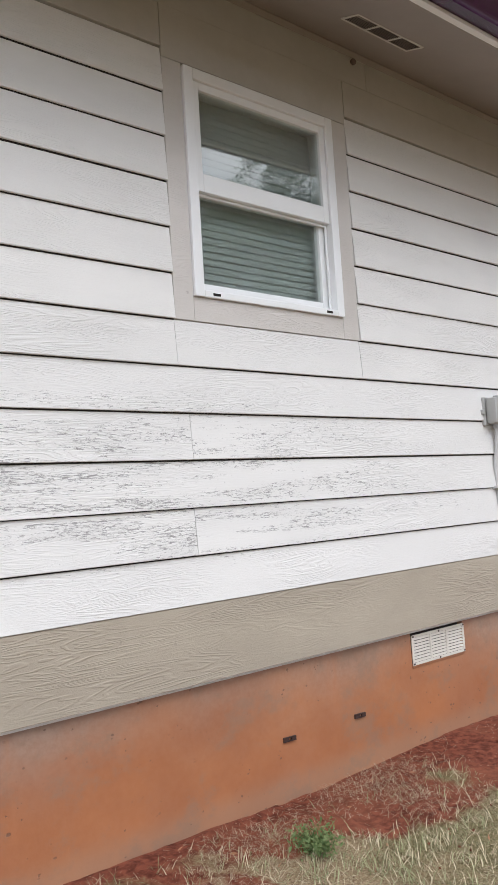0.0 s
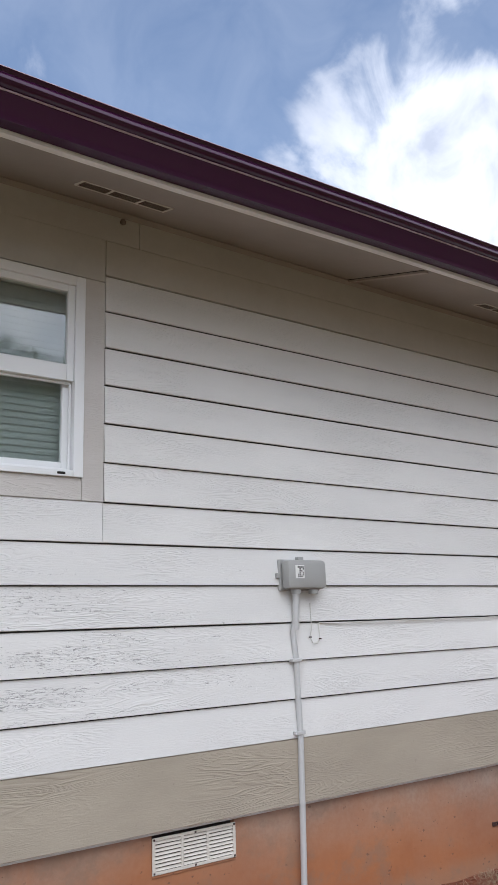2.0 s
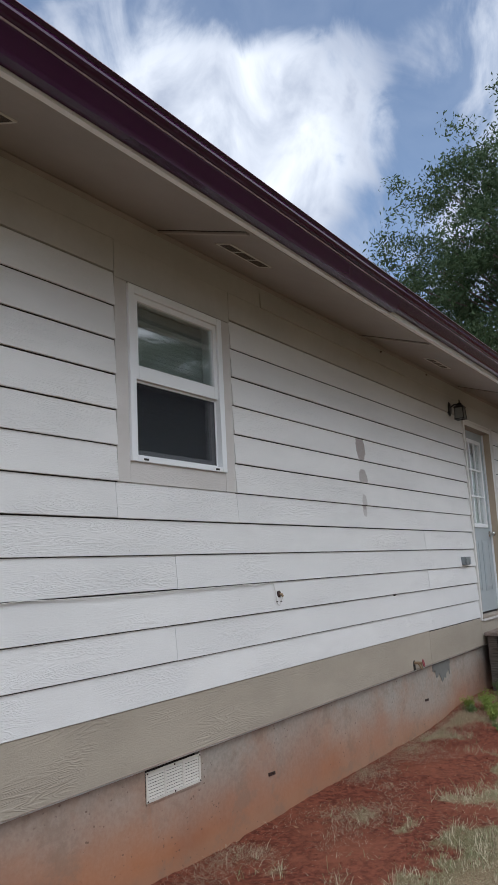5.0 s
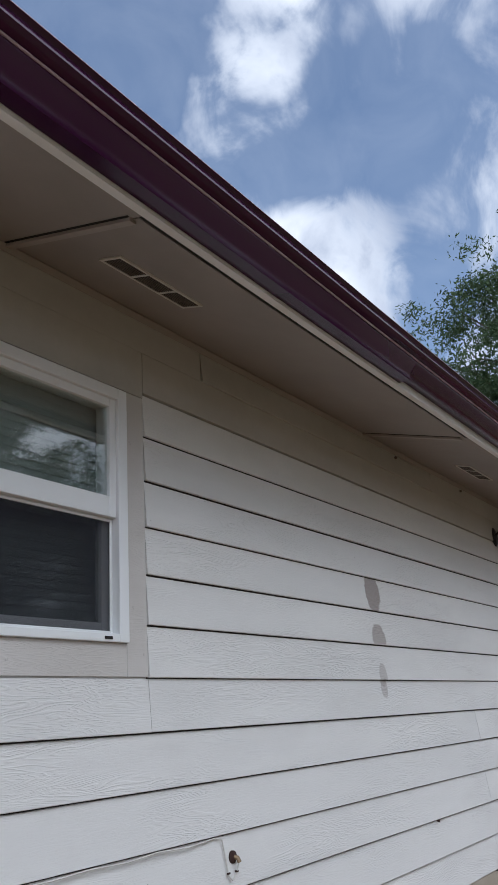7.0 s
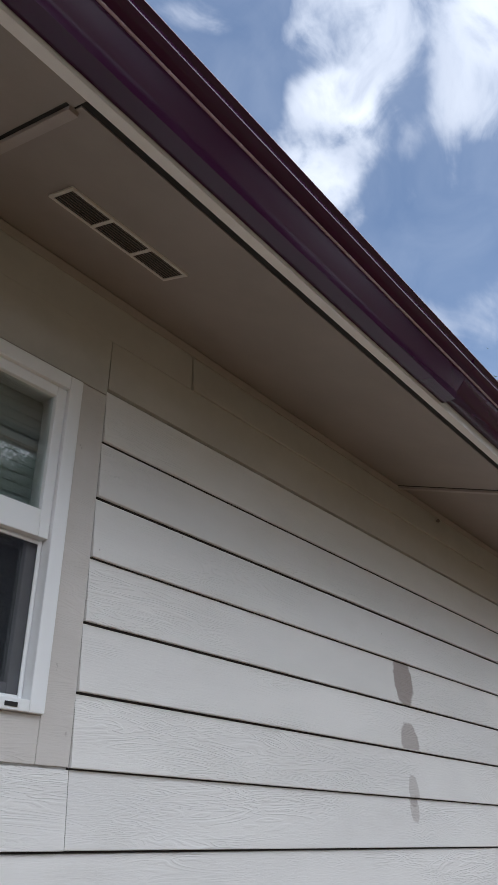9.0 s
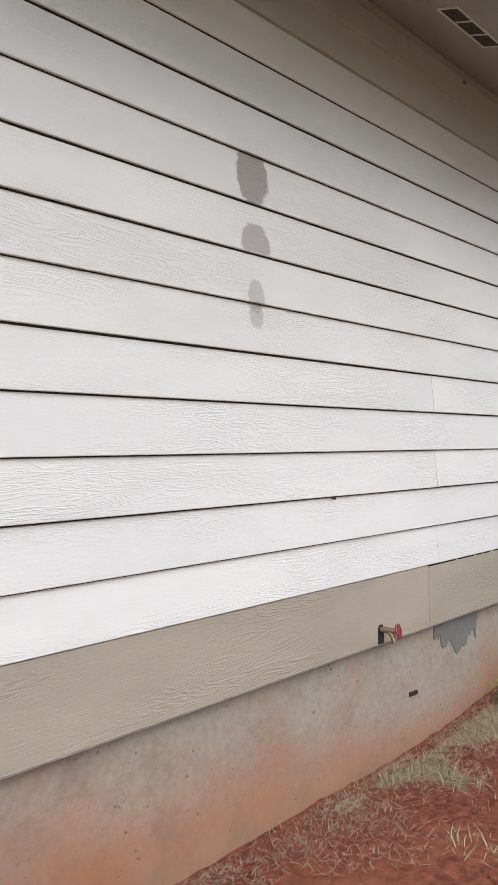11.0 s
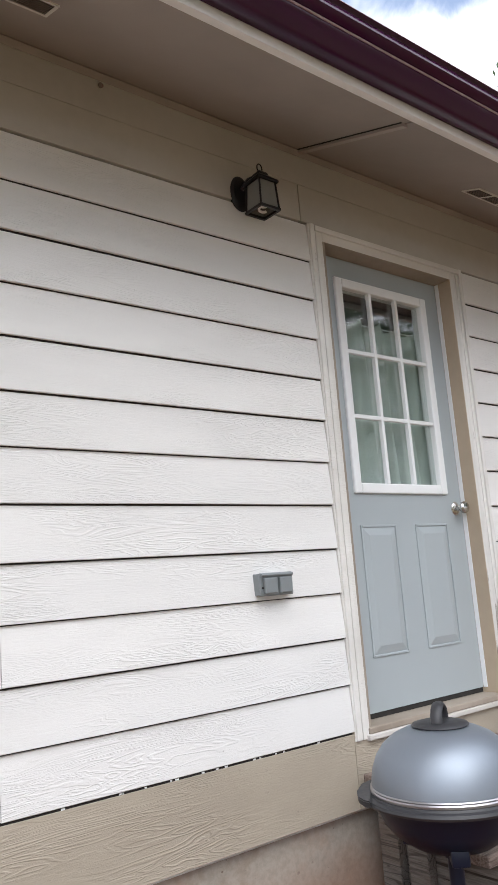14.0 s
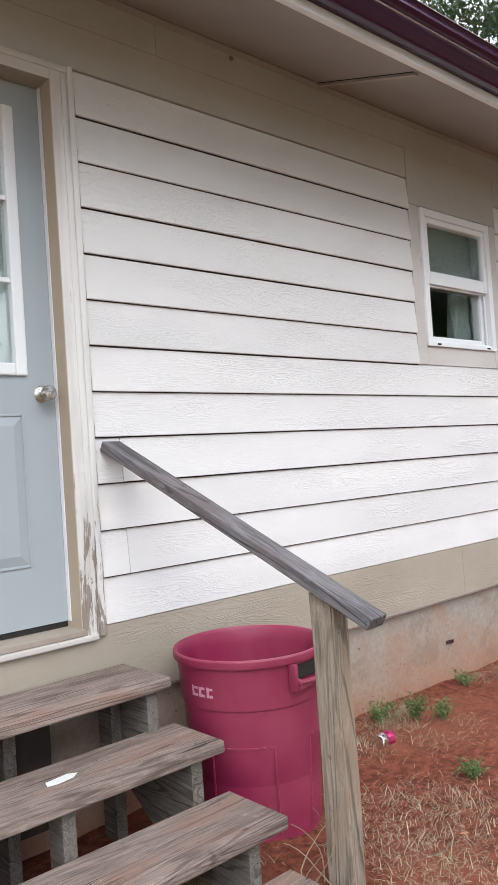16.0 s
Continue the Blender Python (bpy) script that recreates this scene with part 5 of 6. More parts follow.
# ---- steps, rail, can, grill ----
def build_steps():
    ob = thing("wooden_steps", "weathered open wooden steps up to the back door", "steps", (12.6, -0.55, float(ground_z(12.6, -0.55))))
    rows = ((12.0, 13.145, -0.340, -0.030, 0.585), (11.99, 13.178, -0.575, -0.290, 0.408), (12.045, 13.198, -0.838, -0.555, 0.232), (12.10, 13.215, -1.095, -0.812, 0.058))
    for x0, x1, y0, y1, z in rows:
        bm = boxed(bmesh.new(), -(x1 - x0) / 2, (x1 - x0) / 2, -(y1 - y0) / 2, (y1 - y0) / 2, -0.040, 0, 0.006)
        t = part("tread", bm, M_TREAD, ob)
        t.location = Vector(((x0 + x1) / 2, (y0 + y1) / 2, z)) - ob.location
    for x in (12.10, 13.075):
        prof = [(-1.065, -0.09), (-1.065, 0.017), (-0.81, 0.017), (-0.81, 0.191), (-0.55, 0.191), (-0.55, 0.367), (-0.315, 0.367), (-0.315, 0.544), (-0.035, 0.544), (-0.035, 0.27), (-0.60, -0.09)]
        bm = extruded_x(bmesh.new(), prof, x - 0.022, x + 0.022)
        piece("stringer", bm, M_STRINGER, ob)
    for x, y, z1 in ((12.055, -0.10, 0.544), (12.055, -0.235, 0.544), (12.62, -0.50, 0.367), (12.62, -0.12, 0.544), (13.03, -0.10, 0.544)):
        piece("leg", boxed(bmesh.new(), x - 0.022, x + 0.022, y - 0.045, y + 0.045, -0.10, z1, 0.004), M_STRINGER, ob)
    # added board, coloured dark to stand in for shade below the treads
    piece("cross_board", boxed(bmesh.new(), 12.078, 12.80, -0.09, -0.05, 0.11, 0.544, 0.003), M_STEP_SHADE, ob, "dark board added as the shade under the steps")
    st = thing("sticker", "torn pale paper scrap stuck on a step", "paper scrap", (12.62, -0.45, 0.409))
    bm = bmesh.new()
    pts = [(-0.055, -0.02), (-0.02, -0.026), (0.03, -0.018), (0.058, 0.006), (0.03, 0.022), (-0.01, 0.016), (-0.045, 0.012)]
    f = bm.faces.new([bm.verts.new((12.66 + x, -0.43 + y, 0.4095)) for x, y in pts])
    ext = bmesh.ops.extrude_face_region(bm, geom=[f])["geom"]
    bmesh.ops.translate(bm, verts=[v for v in ext if isinstance(v, bmesh.types.BMVert)], vec=(0, 0, 0.0008))
    piece("scrap", bm, M_LABEL, st)


build_steps()


def build_rail():
    ob = thing("handrail", "grey weathered wooden handrail on a rough post", "handrail", (13.31, -0.955, -0.03))
    a, b = Vector((13.155, -0.012, 1.418)), Vector((13.305, -1.150, 0.836))
    way = (b - a).normalized()
    side = way.cross(Vector((0, 0, 1))).normalized()
    up = side.cross(way).normalized()
    m = Matrix.Translation((a + b) / 2) @ Matrix((side, way, up)).transposed().to_4x4()
    half = (b - a).length / 2
    bm = boxed(bmesh.new(), -0.044, 0.044, -half, half, -0.019, 0.019, 0.004)
    rail = part("rail", bm, M_RAIL, ob)
    rail.matrix_local = Matrix.Translation(-ob.location) @ m
    bm = bmesh.new()
    bmesh.ops.create_cube(bm, size=1)
    bmesh.ops.scale(bm, vec=(0.084, 0.084, 0.98), verts=bm.verts)
    bmesh.ops.subdivide_edges(bm, edges=bm.edges, cuts=5, use_grid_fill=True)
    bmesh.ops.bevel(bm, geom=[e for e in bm.edges if e.calc_face_angle(0) > 1], offset=0.006, segments=2, affect="EDGES")
    for v in bm.verts:
        v.co += 0.006 * noise.noise_vector(v.co * 5)
    post = part("post", bm, M_POST, ob, smooth=True)
    post.location = Vector((13.315, -0.955, 0.425)) - ob.location
    post.rotation_euler = (radians(1.0), radians(-1.5), radians(8))
    piece("bolt", tube(bmesh.new(), [(13.27, -0.985, 0.907), (13.27, -0.985, 0.915)], 0.008, 8), M_STEEL, ob)
    tw = thing("dead_twig_bundle", "dry curled twigs leaning against the post", "twigs", (13.30, -0.88, -0.03))
    rng = random.Random(21)
    for i in range(6):
        p = Vector((13.26 + rng.uniform(-0.06, 0.06), -0.93 + rng.uniform(-0.05, 0.09), -0.04))
        pts = [p.copy()]
        d = Vector((rng.uniform(-0.2, 0.2), rng.uniform(-0.2, 0.2), 1)).normalized()
        for k in range(9):
            d = (d + Vector((rng.uniform(-0.35, 0.35), rng.uniform(-0.35, 0.35), rng.uniform(-0.25, 0.05)))).normalized()
            p = p + d * rng.uniform(0.02, 0.045)
            pts.append(p.copy())
        piece("twig", tube(bmesh.new(), pts, [0.003 - 0.0002 * k for k in range(10)], 5), M_STRAW, tw, smooth=True)


build_rail()


def build_can():
    cx, cy, base = 13.505, -0.352, -0.035
    ob = thing("trash_can", "open raspberry-red plastic trash can beside the steps", "trash can", (cx, cy, base))
    prof = [(0.0001, 0.012), (0.220, 0.012), (0.228, 0.0), (0.234, 0.004), (0.2485, 0.36), (0.254, 0.478), (0.2555, 0.486), (0.2655, 0.490), (0.2675, 0.498), (0.276, 0.632), (0.278, 0.638), (0.289, 0.641), (0.291, 0.645), (0.291, 0.666),
            (0.287, 0.671), (0.280, 0.671), (0.273, 0.660), (0.268, 0.61), (0.235, 0.10), (0.20, 0.02), (0.0001, 0.02)]
    bm = lathe(bmesh.new(), [(r, z + base) for r, z in prof], (cx, cy), 64)
    piece("body", bm, M_CAN, ob, smooth=True)
    for ang in (-84, 96):
        m = Matrix.Translation((cx, cy, base)) @ Matrix.Rotation(radians(ang), 4, "Z")
        bm = bmesh.new()
        tube(bm, [(0.272, -0.078, 0.592), (0.296, -0.066, 0.574), (0.302, 0, 0.570), (0.296, 0.066, 0.574), (0.272, 0.078, 0.592)], 0.010, 8)
        boxed(bm, 0.268, 0.297, -0.074, 0.074, 0.548, 0.566, 0.004)
        boxed(bm, 0.262, 0.295, -0.090, -0.074, 0.545, 0.640, 0.004)
        boxed(bm, 0.262, 0.295, 0.074, 0.090, 0.545, 0.640, 0.004)
        bmesh.ops.transform(bm, matrix=m, verts=bm.verts)
        piece("handle", bm, M_CAN, ob, smooth=True)
        bm = boxed(bmesh.new(), 0.2750, 0.2785, -0.064, 0.064, 0.582, 0.630, 0.003)
        bmesh.ops.transform(bm, matrix=m, verts=bm.verts)
        piece("grip_hole", bm, M_DARK, ob, "dark grip hole behind the handle")
    for ang in (-142, -52, 38, 128):
        m = Matrix.Translation((cx, cy, base)) @ Matrix.Rotation(radians(ang), 4, "Z")
        bm = bmesh.new()
        for p in ((-0.115, -0.109, 0.05, 0.36), (0.109, 0.115, 0.05, 0.36), (-0.109, 0.109, 0.354, 0.36)):
            for k in range(8):
                t0, t1 = k / 8, (k + 1) / 8
                if p[3] - p[2] > 0.1:
                    z0, z1 = p[2] + (p[3] - p[2]) * t0, p[2] + (p[3] - p[2]) * t1
                    r = 0.234 + 0.0145 * (z0 + z1) / 0.72
                    yy = (p[0] + p[1]) / 2
                    boxed(bm, math.sqrt(r * r - yy * yy) - 0.004, math.sqrt(r * r - yy * yy) + 0.006, p[0], p[1], z0, z1 + 0.002)
                else:
                    y0, y1 = p[0] + (p[1] - p[0]) * t0, p[0] + (p[1] - p[0]) * t1
                    r, yy = 0.2485, (y0 + y1) / 2
                    boxed(bm, math.sqrt(r * r - yy * yy) - 0.004, math.sqrt(r * r - yy * yy) + 0.006, y0, y1 + 0.001, p[2], p[3])
        bmesh.ops.transform(bm, matrix=m, verts=bm.verts)
        piece("raised_border", bm, M_CAN, ob)
    # a worn pale mark, drawn as plain shapes
    for k, w in ((-1, 0.030), (0, 0.028), (1, 0.026)):
        ang = radians(-172 + k * 7.5)
        m = Matrix.Translation((cx, cy, base + 0.565)) @ Matrix.Rotation(ang, 4, "Z")
        bm = bmesh.new()
        boxed(bm, 0.2705, 0.2718, -w / 2, w / 2, -0.030, -0.021)
        boxed(bm, 0.2705, 0.2718, -w / 2, w / 2, 0.021, 0.030)
        boxed(bm, 0.2705, 0.2718, -w / 2, w / 2, -0.0045, 0.0045)
        boxed(bm, 0.2706, 0.2717, -w / 2, -w / 2 + 0.010, -0.021, 0.021)
        bmesh.ops.transform(bm, matrix=m, verts=bm.verts)
        piece("pale_mark", bm, M_MARK, ob, "worn white printed mark")


build_can()


def build_grill():
    cx, cy, base = 11.835, -0.565, -0.03
    ob = thing("electric_grill", "round pedestal grill with a silver domed lid", "grill", (cx, cy, base))
    lid = [(0.236, 0.668), (0.239, 0.672), (0.237, 0.690), (0.231, 0.720), (0.216, 0.757), (0.192, 0.790), (0.158, 0.817), (0.118, 0.835), (0.080, 0.843), (0.0001, 0.846)]
    piece("lid", lathe(bmesh.new(), lid, (cx, cy), 64), M_LID, ob, smooth=True)
    piece("lid_band", lathe(bmesh.new(), [(0.234, 0.652), (0.243, 0.653), (0.244, 0.660), (0.241, 0.664), (0.243, 0.668), (0.240, 0.6715), (0.236, 0.6718)], (cx, cy), 64), M_CHROME, ob, "bright metal band", smooth=True)
    piece("bowl_rim", lathe(bmesh.new(), [(0.235, 0.622), (0.262, 0.626), (0.266, 0.634), (0.262, 0.642), (0.246, 0.645), (0.242, 0.6515), (0.20, 0.6515)], (cx, cy), 64), M_RUBBER, ob, smooth=True)
    piece("bowl", lathe(bmesh.new(), [(0.0001, 0.478), (0.085, 0.480), (0.130, 0.492), (0.180, 0.525), (0.212, 0.565), (0.236, 0.621)], (cx, cy), 64), M_BOWL, ob, smooth=True)
    for k in range(3):
        a = radians(-135 + 120 * k)
        bm = boxed(bmesh.new(), 0.105, 0.165, -0.028, 0.028, 0.468, 0.520, 0.008)
        bmesh.ops.transform(bm, matrix=Matrix.Translation((cx, cy, 0)) @ Matrix.Rotation(a, 4, "Z"), verts=bm.verts)
        piece("bowl_foot", bm, M_BOWL, ob, smooth=True)
    for ang in (-50, 130):
        bm = bmesh.new()
        out = [(0.235, -0.13), (0.258, -0.115), (0.278, -0.075), (0.287, 0.0), (0.278, 0.075), (0.258, 0.115), (0.235, 0.13)]
        lowv = [bm.verts.new((x, y, 0.628)) for x, y in out]
        topv = [bm.verts.new((x * 1.01, y * 1.02, 0.650)) for x, y in out]
        bm.faces.new(lowv[::-1])
        bm.faces.new(topv)
        for i in range(len(out)):
            k = (i + 1) % len(out)
            bm.faces.new((lowv[i], lowv[k], topv[k], topv[i]))
        bmesh.ops.bevel(bm, geom=list(bm.edges), offset=0.004, segments=2, affect="EDGES")
        bmesh.ops.transform(bm, matrix=Matrix.Translation((cx, cy, 0)) @ Matrix.Rotation(radians(ang), 4, "Z"), verts=bm.verts)
        piece("side_handle", bm, M_RUBBER, ob, smooth=True)
    piece("lid_plate", lathe(bmesh.new(), [(0.088, 0.842), (0.092, 0.846), (0.088, 0.851), (0.060, 0.858), (0.0001, 0.860)], (cx, cy), 40), M_RUBBER, ob, smooth=True)
    t = radians(28)
    arc = [(cx + 0.055 * math.cos(a) * math.cos(t), cy + 0.055 * math.cos(a) * math.sin(t), 0.856 + 0.050 * math.sin(a)) for a in [i * math.pi / 12 for i in range(13)]]
    bm = tube(bmesh.new(), arc, 0.0115, 10)
    flat = Matrix.Translation((cx, cy, 0)) @ Matrix.Rotation(t, 4, "Z") @ Matrix.Diagonal((1, 1.7, 1, 1)) @ Matrix.Rotation(-t, 4, "Z") @ Matrix.Translation((-cx, -cy, 0))
    bmesh.ops.transform(bm, matrix=flat, verts=bm.verts)
    piece("lid_handle", bm, M_RUBBER, ob, smooth=True)
    piece("pole", tube(bmesh.new(), [(cx, cy, 0.0), (cx, cy, 0.485)], 0.024, 20), M_BOWL, ob, smooth=True)
    piece("collar", lathe(bmesh.new(), [(0.034, 0.45), (0.036, 0.48)], (cx, cy), 20), M_BOWL, ob, smooth=True)
    piece("base", lathe(bmesh.new(), [(0.0001, -0.03), (0.21, -0.03), (0.215, -0.02), (0.20, -0.008), (0.06, 0.012), (0.03, 0.03)], (cx, cy), 48), M_BOWL, ob, smooth=True)


build_grill()


# ---- trees ----
def leaf_quads(centers, size, rng, droop=0.4):
    """Pointed leaves, one at each center, turned at random."""
    n = len(centers)
    a = rng.normal(size=(n, 3))
    a[:, 2] -= droop
    a /= np.linalg.norm(a, axis=1)[:, None]
    b = np.cross(a, rng.normal(size=(n, 3)))
    b /= np.linalg.norm(b, axis=1)[:, None]
    s = size * rng.uniform(0.6, 1.3, (n, 1))
    v = np.stack([centers - a * s, centers + b * s * 0.32, centers + a * s, centers - b * s * 0.32], 1).reshape(-1, 3)
    return v, np.arange(4 * n).reshape(n, 4)


def build_tree(x, y, height, radius, seed, leaves, clumps, label, size=0.14):
    rng = np.random.default_rng(seed)
    ob = thing("tree", label, "tree", (x, y, -0.2), "trees round the yard")
    top = height * 0.30
    bm = bmesh.new()
    tube(bm, [(0, 0, 0), (0.1, 0.05, top * 0.5), (0.0, 0.1, top), (0.3, -0.1, height * 0.62), (0.2, 0.1, height * 0.88)], [0.34, 0.27, 0.23, 0.13, 0.03], 12)
    part("trunk", bm, M_BARK, ob, smooth=True)
    cz, rz = height * 0.62, height * 0.38
    bm = bmesh.new()
    ends = []
    for i in range(clumps):
        while True:
            p = rng.uniform(-1, 1, 3)
            r = np.linalg.norm(p)
            if 0.35 < r < 1:
                break
        p[1] *= 1 - 0.42 * max(0.0, p[2])
        p *= 1 - 0.22 * abs(math.sin(3.1 * math.atan2(p[1], p[0]) + seed)) * (p[2] < 0.6)
        e = Vector((p[0] * radius * 0.6, p[1] * radius, cz + p[2] * rz))
        ends.append(e)
        start = Vector((0, 0.1, top + (e.z - top) * rng.uniform(0.15, 0.45)))
        if i % 3 == 0:
            mid = start.lerp(e, 0.55) + Vector(rng.normal(0, 0.3, 3)) + Vector((0, 0, 0.4))
            tube(bm, [start, start.lerp(mid, 0.5), mid, e], [0.085, 0.06, 0.04, 0.012], 5)
        else:
            near = min(ends[:-1], key=lambda q: (q - e).length)
            tube(bm, [near.lerp(start, 0.35), near.lerp(e, 0.5) + Vector(rng.normal(0, 0.12, 3)), e], [0.035, 0.022, 0.008], 4)
    part("limbs", bm, M_BARK, ob, smooth=True, kind="stuff")
    per = leaves // clumps
    cs = []
    for e in ends:
        k = int(per * rng.uniform(0.5, 1.5))
        sub = np.array(e) + rng.normal(0, 1, (7, 3)) * (0.62, 0.62, 0.36)
        which = rng.integers(0, 7, k)
        cs.append(sub[which] + rng.normal(0, 1, (k, 3)) * (0.22, 0.22, 0.13))
    v, f = leaf_quads(np.concatenate(cs), size, rng)
    crown = new("crown", raw_mesh("crown", v, f, M_LEAF))
    crown.parent = ob
    tagged(crown, kind="stuff")
    return ob


tree = build_tree(25.5, -0.6, 14.3, 8.5, 3, 240000, 230, "tall green shade tree with an open feathery crown", 0.068)
for x, y, s, turn in ((36, -14, 0.9, 70), (-9, -21, 0.6, 200), (3.5, -22, 0.62, 120), (15.0, -15.5, 0.80, 310), (8.5, -19.5, 0.70, 20), (26.5, -15.5, 0.75, 150)):
    t = copy_thing(tree, pose(x, y, -0.2, 0, 0, turn))
    t.scale = (s, s, s)


# ---- turf, straw and small plants ----
def strips(name, label, base, way, length, width, lift, material, rng):
    """Narrow bent blades of two joints: from base, towards way, lifted by lift."""
    n = len(base)
    side = np.stack([-way[:, 1], way[:, 0], np.zeros(n)], 1)
    side /= np.linalg.norm(side, axis=1)[:, None] + 1e-9
    L = length[:, None]
    mid = base + way * L * 0.45 + np.stack([0 * lift, 0 * lift, lift * 0.65], 1)
    tip = base + way * L + np.stack([0 * lift, 0 * lift, lift], 1)
    w = width[:, None]
    v = np.stack([base - side * w, base + side * w, mid + side * w * 0.8, mid - side * w * 0.8, tip + side * w * 0.15, tip - side * w * 0.15], 1).reshape(-1, 3)
    i = np.arange(n)[:, None] * 6
    f = np.concatenate([i + [0, 1, 2, 3], i + [3, 2, 4, 5]], 0)
    ob = new(name, raw_mesh(name, v, f, material))
    return tagged(ob, label, "grass", kind="stuff")


def clear_of_things(x, y):
    can = np.hypot(x - 13.505, y + 0.352) > 0.26
    steps = ~((x > 12.0) & (x < 13.2) & (y > -1.1))
    return can & (y < 0.02) & (steps | (y < -0.9))


def build_turf():
    rng = np.random.default_rng(8)
    n = 760000
    x, y = rng.uniform(-1.5, 17.5, n), -3.6 * rng.random(n) ** 0.9
    c = cover(x, y)
    clump = 0.5 + 0.5 * np.sin(17 * x + 3 * np.sin(9 * y)) * np.sin(15 * y + 2 * np.sin(11 * x))
    keep = (rng.random(n) < c * (0.15 + 0.75 * clump) * 0.62) & clear_of_things(x, y)
    x, y, clump, c = x[keep], y[keep], clump[keep], c[keep]
    n = len(x)
    ang = rng.uniform(0, 2 * math.pi, n)
    way = np.stack([np.cos(ang), np.sin(ang), np.zeros(n)], 1)
    tall = rng.uniform(0.008, 0.045, n) * (0.4 + clump)
    base = np.stack([x, y, ground_z(x, y) - 0.004], 1)
    strips("turf", "patchy worn turf, half dry straw and half green", base, way, rng.uniform(0.015, 0.065, n), rng.uniform(0.0007, 0.0017, n), tall, M_TURF, rng)

    n = 420000
    x, y = rng.uniform(-1.5, 17.5, n), -3.2 * rng.random(n) ** 1.3
    c = cover(x, y)
    patch = np.sin(3.7 * x + 1.1) * np.sin(7.0 * y + 2.0 * np.sin(2.7 * x)) + 0.35 * np.sin(19 * x) * np.sin(17 * y)
    heaps = sum(np.exp(-(((x - px) ** 2 + (y - py) ** 2) / (r * r)) ** 1.5) for px, py, r in STRAW_HEAPS)
    strip = np.exp(-((y + 0.13 + 0.05 * np.sin(4 * x)) / 0.10) ** 2) * (0.35 + 0.65 * (np.sin(2.9 * x + 1.0) > -0.1))
    keep = (rng.random(n) < 0.004 + 0.8 * np.clip(patch - 0.45, 0, 1) + 0.85 * strip * np.clip(1.3 * np.sin(5.1 * x) * np.sin(2.3 * x + 1) + 0.55, 0, 1) + 0.20 * c + 0.9 * heaps) & clear_of_things(x, y)
    x, y = x[keep], y[keep]
    n = len(x)
    ang = rng.uniform(0, 2 * math.pi, n)
    way = np.stack([np.cos(ang), np.sin(ang), np.zeros(n)], 1)
    base = np.stack([x, y, ground_z(x, y) + rng.uniform(0.001, 0.012, n)], 1)
    strips("straw", "dry straw litter lying on red soil", base, way, rng.uniform(0.010, 0.042, n), rng.uniform(0.0005, 0.0011, n), rng.uniform(-0.003, 0.018, n), M_STRAW, rng)

    n = 900
    x, y = rng.uniform(-1, 17, n), -0.04 - 1.9 * rng.random(n)
    ok = clear_of_things(x, y)
    x, y = x[ok], y[ok]
    v, f = leaf_quads(np.stack([x, y, ground_z(x, y) + 0.006], 1), 0.014, rng, 0.0)
    v[:, 2] = np.clip(v[:, 2], np.repeat(ground_z(x, y) + 0.001, 4), np.repeat(ground_z(x, y) + 0.015, 4))
    tagged(new("dead_leaves", raw_mesh("dead_leaves", v, f, M_DEAD)), "small curled dead leaves scattered on the soil", "leaf litter", kind="stuff")

    # pebbles and clods
    bm = bmesh.new()
    bmesh.ops.create_icosphere(bm, subdivisions=1, radius=1)
    v0 = np.array([v.co for v in bm.verts])
    f0 = np.array([[v.index for v in f.verts] for f in bm.faces])
    bm.free()
    n = 2600
    x, y = rng.uniform(-1, 17, n), -0.03 - 2.2 * rng.random(n)
    ok = clear_of_things(x, y)
    x, y = x[ok], y[ok]
    n = len(x)
    s = 0.002 + 0.007 * rng.random(n) ** 3
    v = v0[None] * s[:, None, None] * rng.uniform(0.6, 1.2, (n, 1, 3)) * rng.uniform(0.8, 1.2, (n, len(v0), 1))
    v += np.stack([x, y, ground_z(x, y) + 0.002], 1)[:, None]
    f = (f0[None] + (np.arange(n) * len(v0))[:, None, None]).reshape(-1, 3)
    tagged(new("pebbles", raw_mesh("pebbles", v.reshape(-1, 3), f, M_GROUND)), "small red clods and pebbles on the soil", "pebbles", kind="stuff")


build_turf()


def build_weed(x, y, high, spread, stems, material, seed, label):
    rng = np.random.default_rng(seed)
    z = float(ground_z(x, y)) - 0.004
    ob = thing("weed", label, "weed", (x, y, z), "weeds by the foundation")
    bm = bmesh.new()
    cs, cl = [], []
    for i in range(stems):
        a = rng.uniform(0, 2 * math.pi)
        d = spread * rng.uniform(0.3, 1.0)
        pts = [(0, 0, 0), (0.35 * d * math.cos(a), 0.35 * d * math.sin(a), high * 0.55), (d * math.cos(a), d * math.sin(a), high * rng.uniform(0.6, 1.1))]
        tube(bm, pts, [0.0022, 0.0016, 0.0008], 4)
        for k in range(26):
            u = rng.uniform(0.25, 1.0)
            p = Vector(pts[0]).lerp(Vector(pts[1]), u * 2) if u < 0.5 else Vector(pts[1]).lerp(Vector(pts[2]), u * 2 - 1)
            cs.append(np.array(p) + rng.normal(0, 0.015, 3))
    part("stems", bm, material, ob, kind="stuff")
    c = np.array(cs)
    c[:, 2] = np.maximum(c[:, 2], 0.008)
    v, f = leaf_quads(c, 0.011, rng, -0.1)
    lv = new("leaves", raw_mesh("leaves", v, f, material))
    lv.parent = ob
    tagged(lv, kind="stuff")


